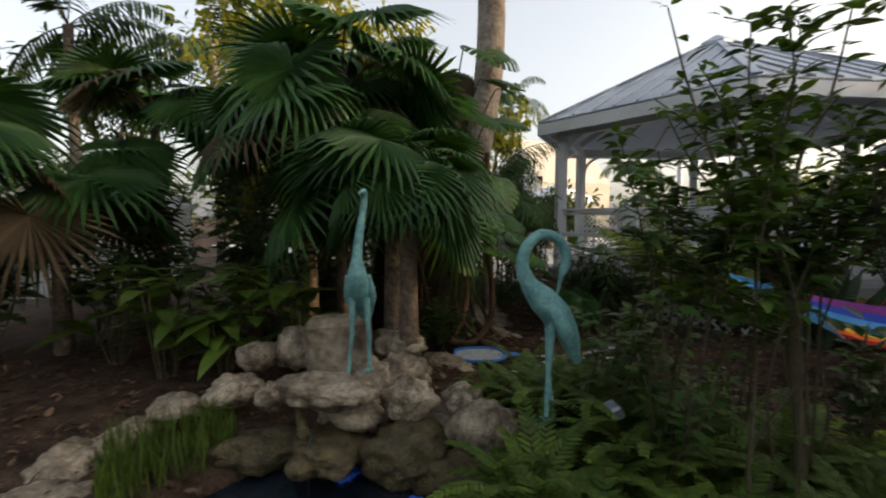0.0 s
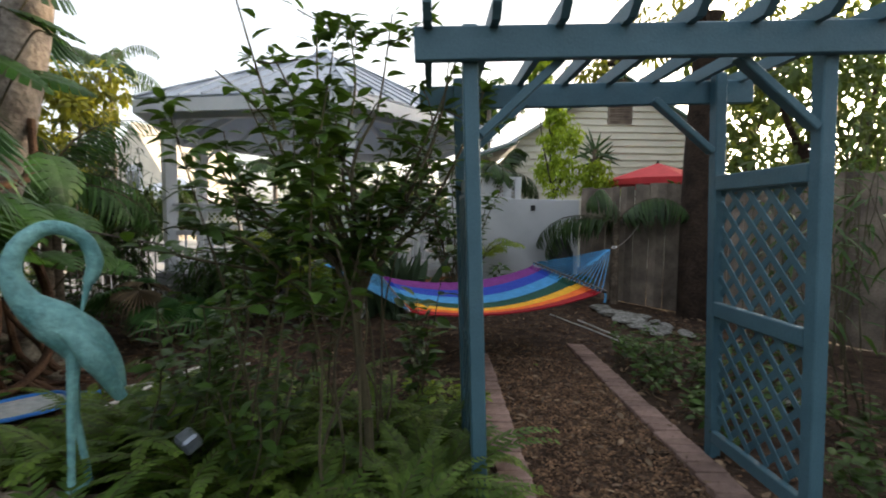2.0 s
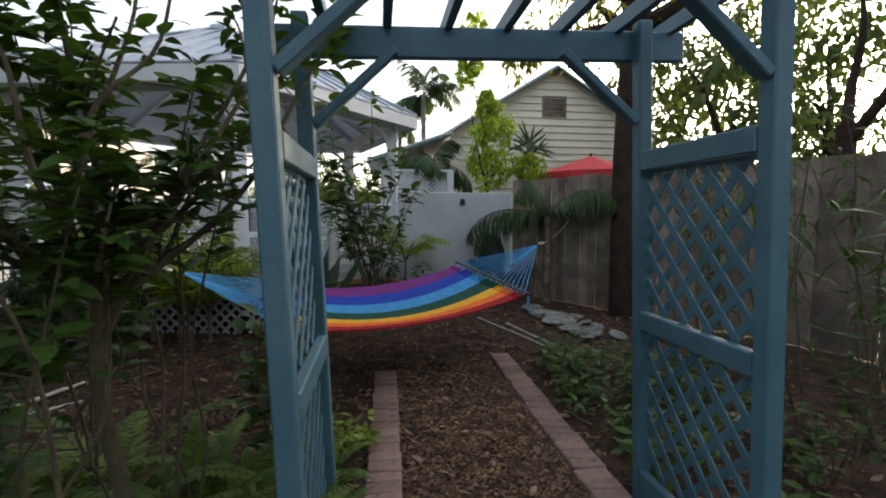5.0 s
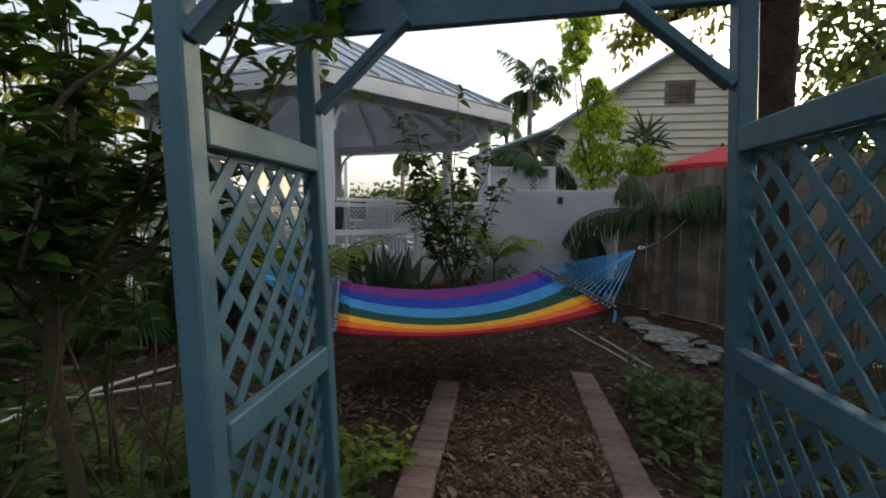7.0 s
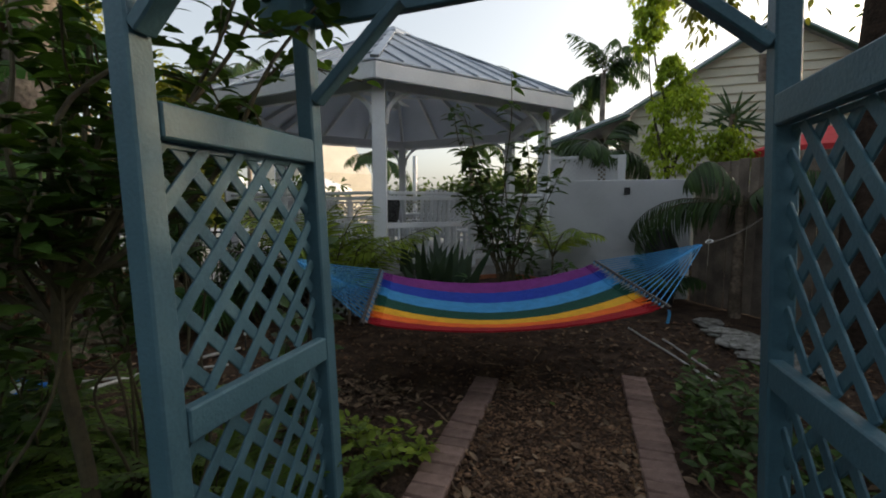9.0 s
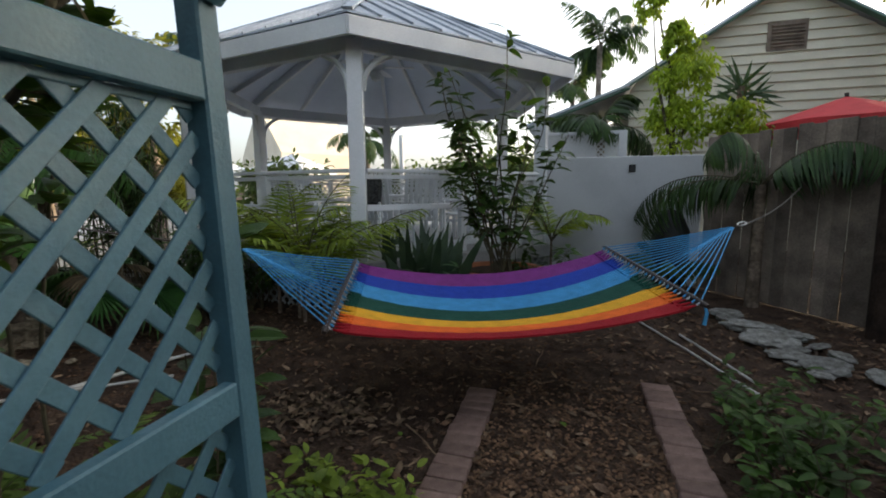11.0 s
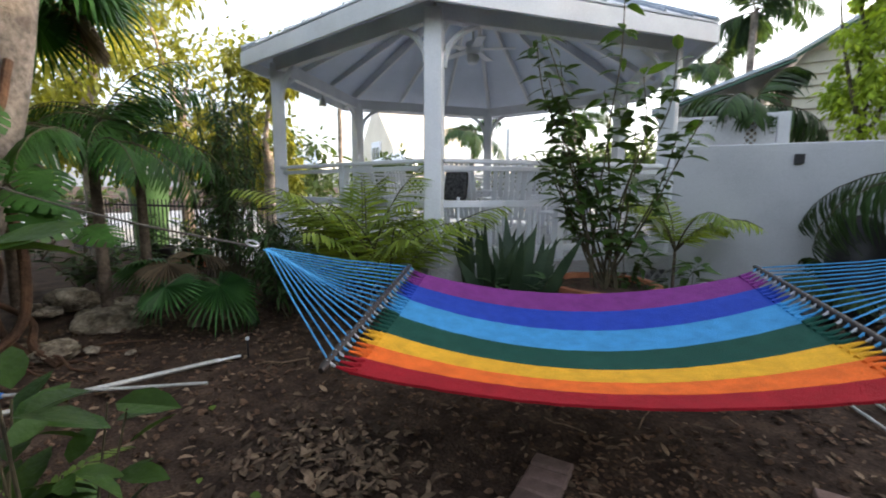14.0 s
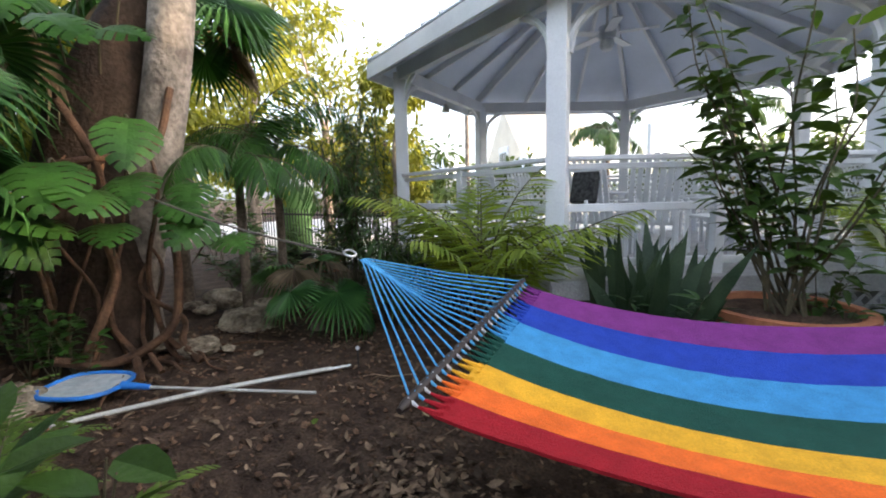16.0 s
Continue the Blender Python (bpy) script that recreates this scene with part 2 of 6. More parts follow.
def cbox(g, size, m=None, bevel=0.006):
    """A box with chamfered edges, centred, moved by the matrix m."""
    hx, hy, hz = (s / 2 for s in size)
    b = min(bevel, hx * 0.45, hy * 0.45, hz * 0.45)
    vs, key = [], {}
    for sx in (-1, 1):
        for sy in (-1, 1):
            for sz in (-1, 1):
                for a in range(3):
                    p = [sx * (hx - b), sy * (hy - b), sz * (hz - b)]
                    p[a] = (sx * hx, sy * hy, sz * hz)[a]
                    key[sx, sy, sz, a] = len(vs)
                    vs.append(p)
    fs = []
    k = lambda s, a: key[s[0], s[1], s[2], a]
    for a in range(3):
        o, q = [(1, 2), (2, 0), (0, 1)][a]
        for s in (-1, 1):
            loop = []
            for u, w in ((-1, -1), (1, -1), (1, 1), (-1, 1)):
                c = [0, 0, 0]
                c[a], c[o], c[q] = s, u, w
                loop.append(k(c, a))
            fs.append(tuple(loop if s > 0 else loop[::-1]))
        for u in (-1, 1):
            for w in (-1, 1):
                c0, c1 = [0, 0, 0], [0, 0, 0]
                c0[a], c0[o], c0[q] = -1, u, w
                c1[a], c1[o], c1[q] = 1, u, w
                loop = [k(c0, o), k(c1, o), k(c1, q), k(c0, q)]
                fs.append(tuple(loop if u * w > 0 else loop[::-1]))
    for sx in (-1, 1):
        for sy in (-1, 1):
            for sz in (-1, 1):
                loop = [key[sx, sy, sz, a] for a in range(3)]
                fs.append(tuple(loop if sx * sy * sz > 0 else loop[::-1]))
    vs = np.array(vs)
    if m is not None:
        mm = np.array(m)
        vs = vs @ mm[:3, :3].T + mm[:3, 3]
    g.add(vs, fs)
    return g


def beam(g, a, b, width, height, bevel=0.005, up=(0, 0, 1)):
    """A timber of that section from a to b."""
    a, b = np.array(a, float), np.array(b, float)
    m = np.eye(4)
    m[:3, :3] = basis(b - a, up)
    m[:3, 3] = (a + b) / 2
    return cbox(g, (width, np.linalg.norm(b - a), height), m, bevel)


def tube(g, pts, radii, n=8, cap=True):
    pts = np.array(pts, float)
    radii = np.full(len(pts), radii) if np.isscalar(radii) else np.asarray(radii, float)
    tang = np.gradient(pts, axis=0)
    ref = np.array((0.0, 0, 1)) if abs(unit(tang[0])[2]) < 0.9 else np.array((1.0, 0, 0))
    vs = []
    for p, d, r in zip(pts, tang, radii):
        d = unit(d)
        x = unit(np.cross(d, ref))
        y = np.cross(x, d)
        ref = y if abs(np.dot(y, d)) < 0.5 else ref
        for i in range(n):
            a = 2 * math.pi * i / n
            vs.append(p + r * (x * math.cos(a) + y * math.sin(a)))
    k = len(pts)
    fs = [(i * n + j, i * n + (j + 1) % n, (i + 1) * n + (j + 1) % n, (i + 1) * n + j) for i in range(k - 1) for j in range(n)]
    if cap:
        fs += [tuple(range(n))[::-1], tuple((k - 1) * n + j for j in range(n))]
    g.add(vs, fs)
    return g


def curve(pts, n=12):
    """A smooth line through the points (Catmull-Rom)."""
    p = np.array(pts, float)
    p = np.vstack([2 * p[0] - p[1], p, 2 * p[-1] - p[-2]])
    out = []
    for i in range(1, len(p) - 2):
        for t in np.linspace(0, 1, n, endpoint=False):
            a, b, c, d = p[i - 1], p[i], p[i + 1], p[i + 2]
            out.append(0.5 * (2 * b + (c - a) * t + (2 * a - 5 * b + 4 * c - d) * t * t + (3 * b - a - 3 * c + d) * t ** 3))
    out.append(p[-2])
    return np.array(out)


def lathe(g, profile, n=24, at=(0, 0, 0)):
    """A turned shape from (radius, height) pairs."""
    vs = [(at[0] + r * math.cos(2 * math.pi * j / n), at[1] + r * math.sin(2 * math.pi * j / n), at[2] + z) for r, z in profile for j in range(n)]
    k = len(profile)
    fs = [(i * n + j, i * n + (j + 1) % n, (i + 1) * n + (j + 1) % n, (i + 1) * n + j) for i in range(k - 1) for j in range(n)]
    g.add(vs, fs)
    return g


def ground_height(x, y):
    """The raised bed with the pond on one side of the path; level elsewhere."""
    s = lambda v: max(0.0, min(1.0, v)) ** 2 * (3 - 2 * max(0.0, min(1.0, v)))
    basin = 0.30 * s(1.6 - math.hypot(x + 2.08, (y + 1.42) * 1.1) / 0.55)
    return -basin + 0.22 * s((-0.75 - x) / 1.0) * s((1.3 - y) / 1.5) * s((y + 7) / 3) * s((x + 9) / 3)


# leaf shapes: along +y from the origin, facing +z
OVAL_S = np.array([0.0, 0.18, 0.45, 0.75, 1.0])
OVAL_W = np.array([0.03, 0.75, 1.0, 0.68, 0.0])


def leaf(g, p, d, up, length, width, droop=0.25, fold=0.25):
    """One oval leaf with a midrib fold and a drooping tip."""
    b = basis(d, up)
    vs = []
    for s, w in zip(OVAL_S, OVAL_W):
        y, z = s * length, -droop * length * s * s
        hw = w * width / 2
        vs += [(-hw, y, z + fold * hw), (0, y, z), (hw, y, z + fold * hw)]
    vs = np.array(vs[:-2])
    vs[-1] = (0, length, -droop * length)
    fs = []
    for i in range(3):
        fs += [(3 * i, 3 * i + 1, 3 * i + 4, 3 * i + 3), (3 * i + 1, 3 * i + 2, 3 * i + 5, 3 * i + 4)]
    fs += [(9, 10, 12), (10, 11, 12)]
    g.add(vs @ b.T + np.asarray(p), fs)


def blade(g, p, d, up, length, width, droop=0.3):
    """A narrow leaflet: two quads and a tip."""
    b = basis(d, up)
    hw = width / 2
    vs = np.array([(-hw * 0.5, 0, 0), (hw * 0.5, 0, 0), (-hw, length * 0.4, -droop * length * 0.16), (hw, length * 0.4, -droop * length * 0.16),
                   (-hw * 0.7, length * 0.75, -droop * length * 0.56), (hw * 0.7, length * 0.75, -droop * length * 0.56), (0, length, -droop * length)])
    g.add(vs @ b.T + np.asarray(p), [(0, 1, 3, 2), (2, 3, 5, 4), (4, 5, 6)])


def rnd(a, b):
    return random.uniform(a, b)


def frond(g, base, heading, rise, length, leaflet, width, n=34, droop=1.0, hang=0.5, stem=None, stem_r=0.008, taper=1.0, bare=0.12):
    """A feather leaf: an arching rachis with leaflets on both sides. heading and rise in degrees."""
    h, r = radians(heading), radians(rise)
    flat = np.array((math.cos(h), math.sin(h), 0))
    pts, ang, p = [], r, np.array(base, float)
    steps = 14
    for i in range(steps + 1):
        pts.append(p.copy())
        p = p + (flat * math.cos(ang) + np.array((0, 0, math.sin(ang)))) * length / steps
        ang -= droop * 1.6 / steps * (0.4 + i / steps)
    pts = np.array(pts)
    side = np.array((-math.sin(h), math.cos(h), 0))
    if stem is not None:
        tube(stem, pts[::2], np.linspace(stem_r, stem_r * 0.25, len(pts[::2])), 5)
    for k in range(n):
        s = bare + (1 - bare) * (k + 0.5) / n
        f = s * steps
        i = min(int(f), steps - 1)
        q = pts[i] + (pts[i + 1] - pts[i]) * (f - i)
        t = unit(pts[i + 1] - pts[i])
        shape = math.sin(math.pi * min(1.0, 0.12 + 0.80 * s) ** taper) * 0.9 + 0.1
        for sg in (-1, 1):
            d = unit(t * (0.55 + 0.5 * s) + side * sg * rnd(0.8, 1.0) + np.array((0, 0, -hang * rnd(0.5, 1.2))))
            nrm = unit(np.cross(side, t) * -1 + np.array((0, 0, 0.2)))
            if nrm[2] < 0:
                nrm = -nrm
            blade(g, q, d, nrm, leaflet * shape * rnd(0.85, 1.1), width, hang * rnd(0.5, 1.0))


def fan_leaf(g, hub, d, up, radius, n=30, spread=290.0, droop=0.5, split=0.5):
    """A pleated fan of segments, joined to about half its radius, with hanging tips."""
    b = basis(d, up)
    hub = np.asarray(hub, float)
    a0 = radians(spread) / 2
    mids = []
    for i in range(n + 1):
        a = -a0 + 2 * a0 * i / n
        r = radius * split * (1 - 0.15 * abs(a) / a0)
        mids.append(np.array((math.sin(a) * r, math.cos(a) * r, -0.10 * radius * split - (0.02 * radius))))
    vs, fs = [np.zeros(3)], []
    for m in mids:
        vs.append(m)
    for i in range(n):
        a = -a0 + 2 * a0 * (i + 0.5) / n
        L = radius * rnd(0.85, 1.0) * (1 - 0.18 * (abs(a) / a0) ** 2)
        r = radius * split
        w = mids[1] - mids[0]
        half = np.linalg.norm(w) * 0.32
        ridge = np.array((math.sin(a) * r, math.cos(a) * r, -0.05 * radius * split + 0.02 * radius))
        tang = np.array((math.cos(a), -math.sin(a), 0))
        out = np.array((math.sin(a), math.cos(a), 0))
        k1 = out * (r + (L - r) * 0.5) + np.array((0, 0, -0.09 * radius))
        tip = out * (r + (L - r) * 0.95) + np.array((0, 0, -0.2 * radius))
        j = len(vs)
        vs += [ridge, k1 - tang * half, k1 + tang * half, tip]
        fs += [(0, 1 + i, j), (0, j, 2 + i), (1 + i, j + 1, j), (2 + i, j, j + 2), (j, j + 1, j + 2), (j + 1, j + 3, j + 2)]
    vs = np.array(vs) @ b.T
    # gravity pulls the outer parts down
    vs[:, 2] -= droop * radius * 0.55 * (np.linalg.norm(vs, axis=1) / radius) ** 2.2
    g.add(vs + hub, fs)


def rock_mesh(name, seed, sx=1.0, sy=1.0, sz=1.0, detail=4, rough=0.33):
    bm = bmesh.new()
    bmesh.ops.create_icosphere(bm, subdivisions=detail, radius=0.5)
    off = Vector((seed * 7.3, seed * 3.1, seed * 1.7))
    for v in bm.verts:
        d = v.co.normalized()
        k = 1 + rough * noise.noise(d * 1.6 + off) + rough * 0.5 * noise.noise(d * 3.7 + off) + rough * 0.28 * noise.noise(d * 8 + off) + rough * 0.14 * noise.noise(d * 19 + off)
        step = round((d.z * 0.5 + noise.noise(d * 2 + off) * 0.15) * 5) / 5
        v.co = Vector((v.co.x * k * sx, v.co.y * k * sy, (v.co.z * k * 0.75 + step * 0.08) * sz))
    me = bpy.data.meshes.new(name)
    bm.to_mesh(me)
    bm.free()
    me.shade_smooth()
    return me



# ---- ground and path ----
def build_ground():
    a = np.concatenate([[-900, -300, -120, -60, -35], np.arange(-22, -9, 2.0), np.arange(-9, 6.01, 0.22), np.arange(8, 23, 2.0), [35, 60, 120, 300, 900]])
    b = np.concatenate([[-900, -300, -120, -60, -30], np.arange(-18, -6, 2.0), np.arange(-6, 7.01, 0.22), np.arange(9, 24, 2.0), [35, 60, 120, 300, 900]])
    g = Geo()
    vs = []
    for y in b:
        for x in a:
            z = ground_height(x, y)
            if abs(x) < 9 and abs(y) < 8:
                z += 0.018 * noise.noise(Vector((x * 1.7, y * 1.7, 0.3))) - 0.012
                if 0.05 < x < 1.5 and y < 3.1:
                    z = -0.004
            vs.append((x, y, z))
    n = len(a)
    g.add(vs, [(j * n + i, j * n + i + 1, (j + 1) * n + i + 1, (j + 1) * n + i) for j in range(len(b) - 1) for i in range(n - 1)])
    return tagged(part("ground", g, M_SOIL), "dark brown mulch and leaf-strewn garden soil", "ground", kind="structure")


build_ground()


def scatter(name, label, category, mat, count, place, size, flat=0.45, sides=5):
    """Loose chips or pebbles in one mesh."""
    g = Geo()
    for _ in range(count):
        x, y = place()
        z = ground_height(x, y) + rnd(-0.004, 0.012)
        r = size * rnd(0.5, 1.3)
        a0, e = rnd(0, 6.3), rnd(0.5, 1.0)
        h = r * flat * rnd(0.6, 1.2)
        tx, ty = rnd(-0.35, 0.35), rnd(-0.35, 0.35)
        ring = []
        for i in range(sides):
            a = a0 + 2 * math.pi * i / sides
            k = rnd(0.75, 1.15)
            px, py = r * k * math.cos(a), r * e * k * math.sin(a)
            ring.append((px, py))
        vs = [(x + px, y + py, z + tx * px + ty * py) for px, py in ring] + [(x + px * 0.6, y + py * 0.6, z + h + tx * px + ty * py) for px, py in ring]
        fs = [(i, (i + 1) % sides, sides + (i + 1) % sides, sides + i) for i in range(sides)] + [tuple(range(sides, 2 * sides))]
        g.add(vs, fs)
    return tagged(part(name, g, mat, smooth=False), label, category, kind="stuff")


def thin_out():
    """Denser gravel near the arbor, fading into the soil under the hammock."""
    while True:
        x, y = rnd(0.29, 1.26), rnd(-2.6, 3.4)
        if y < 1.7 or random.random() < (3.2 - y) / 1.6:
            return x, y


scatter("gravel", "brown pebble and chip gravel on the garden path", "gravel", M_GRAVEL, 14000, thin_out, 0.0135)
scatter("bark_mulch", "dark bark mulch with chips under the hammock", "mulch", M_CHIP, 9000, lambda: (rnd(-4.6, 3.6), rnd(-0.6, 5.2)), 0.022, 0.3)


def litter_leaves(count, place):
    g = Geo()
    for _ in range(count):
        x, y = place()
        z = ground_height(x, y) + rnd(0.006, 0.02)
        a = rnd(0, 6.3)
        L = rnd(0.03, 0.085)
        leaf(g, (x, y, z), (math.cos(a), math.sin(a), rnd(-0.15, 0.25)), (rnd(-0.4, 0.4), rnd(-0.4, 0.4), 1), L, L * rnd(0.3, 0.55), rnd(-0.4, 0.3), rnd(0, 0.7))
    return g


tagged(part("leaf_litter", litter_leaves(3800, lambda: (rnd(-5.0, 4.2), rnd(-1.0, 5.4))), M_LITTER), "dry brown fallen leaves lying on the soil", "leaf litter", kind="stuff")
tagged(part("leaf_pile", litter_leaves(420, lambda: (random.gauss(-0.75, 0.28), random.gauss(2.15, 0.16))), M_LITTER), "small drift of dry brown leaves under the hammock", "leaf litter", kind="stuff")
tagged(part("red_mulch", litter_leaves(2600, lambda: (rnd(-6.5, -2.2), rnd(-3.2, 0.6))), M_CHIP), "reddish bark mulch beside the pond rocks", "mulch", kind="stuff")


# ---- arbor ----
ARX0, ARX1, ARY0, ARY1 = -0.036, 1.541, 0.0, 0.726
BEAM_Z = 2.205


def build_arbor():
    e = thing("arbor", "blue-green painted timber garden arbor with lattice sides over the path", "arbor")
    for x in (ARX0, ARX1):
        for y in (ARY0, ARY1):
            part("post", cbox(Geo(), (0.068, 0.068, 2.47), pose(x, y, 1.135)), M_BLUE, e)
    for y in (ARY0 - 0.056, ARY1 + 0.056):
        part("beam", cbox(Geo(), (2.06, 0.04, 0.14), pose(0.757, y, BEAM_Z + 0.07)), M_BLUE, e)
    for i in range(8):
        x = -0.215 + 0.275 * i
        g = Geo()
        y0, y1, z = ARY0 - 0.20, ARY1 + 0.20, BEAM_Z + 0.14
        prof = [(y0, z + 0.035), (y0 + 0.05, z - 0.012), (y1 - 0.05, z - 0.012), (y1, z + 0.035), (y1, z + 0.055), (y0, z + 0.055)]
        vs = [(x - 0.019, y, zz) for y, zz in prof] + [(x + 0.019, y, zz) for y, zz in prof]
        g.add(vs, [(0, 1, 2, 3, 4, 5), (11, 10, 9, 8, 7, 6)] + [(i2, i2 + 6, (i2 + 1) % 6 + 6, (i2 + 1) % 6) for i2 in range(6)])
        part("rafter", g, M_BLUE, e, smooth=False)
    for y in (ARY0, ARY1):
        for x, s in ((ARX0, 1), (ARX1, -1)):
            g = beam(Geo(), (x + s * 0.036, y, BEAM_Z - 0.30), (x + s * 0.40, y, BEAM_Z + 0.02), 0.038, 0.06, up=(0, 1, 0))
            part("brace", g, M_BLUE, e)
    for x, s in ((ARX0, 1), (ARX1, -1)):
        ya, yb = ARY0 + 0.036, ARY1 - 0.036
        for z0, z1, n in ((1.668, 1.757, "top_rail"), (0.893, 0.983, "middle_rail"), (0.08, 0.16, "bottom_rail")):
            part(n, beam(Geo(), (x + s * 0.016, ya, (z0 + z1) / 2), (x + s * 0.016, yb, (z0 + z1) / 2), 0.042, z1 - z0), M_BLUE, e)
        for za, zb in ((0.16, 0.893), (0.983, 1.668)):
            panel = part("lattice_panel", cbox(Geo(), (0.012, yb - ya, 0.02), pose(x - s * 0.012, (ya + yb) / 2, zb - 0.008)), M_BLUE, e)
            for k, sg in ((0, 1), (1, -1)):
                xx = x - s * (0.006 + 0.009 * k)
                slope = 1.1
                pitch = 0.152
                c = za - slope * (yb - ya)
                while c < zb + slope * (yb - ya):
                    lo = max(0.0, (za - c) / slope)
                    hi = min(yb - ya, (zb - c) / slope)
                    if hi - lo > 0.02:
                        y_a, y_b = (ya + lo, ya + hi) if sg > 0 else (yb - lo, yb - hi)
                        part("slat", beam(Geo(), (xx, y_a, c + slope * lo), (xx, y_b, c + slope * hi), 0.037, 0.008, 0.002, up=(1, 0, 0)), M_BLUE, panel)
                    c += pitch
    # the old frame has settled out of plumb
    e.matrix_basis = pose(0, 0, -0.045, 0, -2.3, 1.2)
    return e


build_arbor()

# ---- gazebo ----
GC = np.array((-2.564, 7.106))
GA = -70.1
DECK_Z, RAIL_Z, RING_Z, EAVE_Z, APEX_Z = 0.60, 1.64, 2.93, 3.13, 4.66
R_EAVE, R_POST = 3.34, 2.905


def gv(r, k, z=0.0):
    a = radians(GA + 60 * k)
    return np.array((GC[0] + r * math.cos(a), GC[1] + r * math.sin(a), z))


def quad_slab(g, a, b, c, d, thick):
    """A slab of four corners, thickened downwards."""
    top = np.array([a, b, c, d], float)
    low = top - np.array((0, 0, thick))
    g.add(np.vstack([top, low]), [(0, 1, 2, 3), (7, 6, 5, 4)] + [(i, i + 4, (i + 1) % 4 + 4, (i + 1) % 4) for i in range(4)])
    return g


def lattice_screen(parent, a, b, z0, z1, pitch=0.085, width=0.028, mat=None, name="lattice_screen"):
    """A panel of crossed laths from plan point a to b, as one mesh."""
    a, b = np.array((*a[:2], 0.0)), np.array((*b[:2], 0.0))
    L = np.linalg.norm(b - a)
    d = (b - a) / L
    nrm = np.array((-d[1], d[0], 0))
    g = Geo()
    for k, sg in ((0, 1), (1, -1)):
        c = z0 - L
        while c < z1:
            lo, hi = max(0.0, z0 - c), min(L, z1 - c)
            if hi - lo > 0.02:
                u0, u1 = (lo, hi) if sg > 0 else (L - lo, L - hi)
                off = nrm * 0.008 * (k * 2 - 1)
                beam(g, a + d * u0 + off + (0, 0, c + lo), a + d * u1 + off + (0, 0, c + hi), width, 0.008, 0.001, up=nrm)
            c += pitch * 1.414
    return part(name, g, mat or M_WHITE, parent, smooth=False)


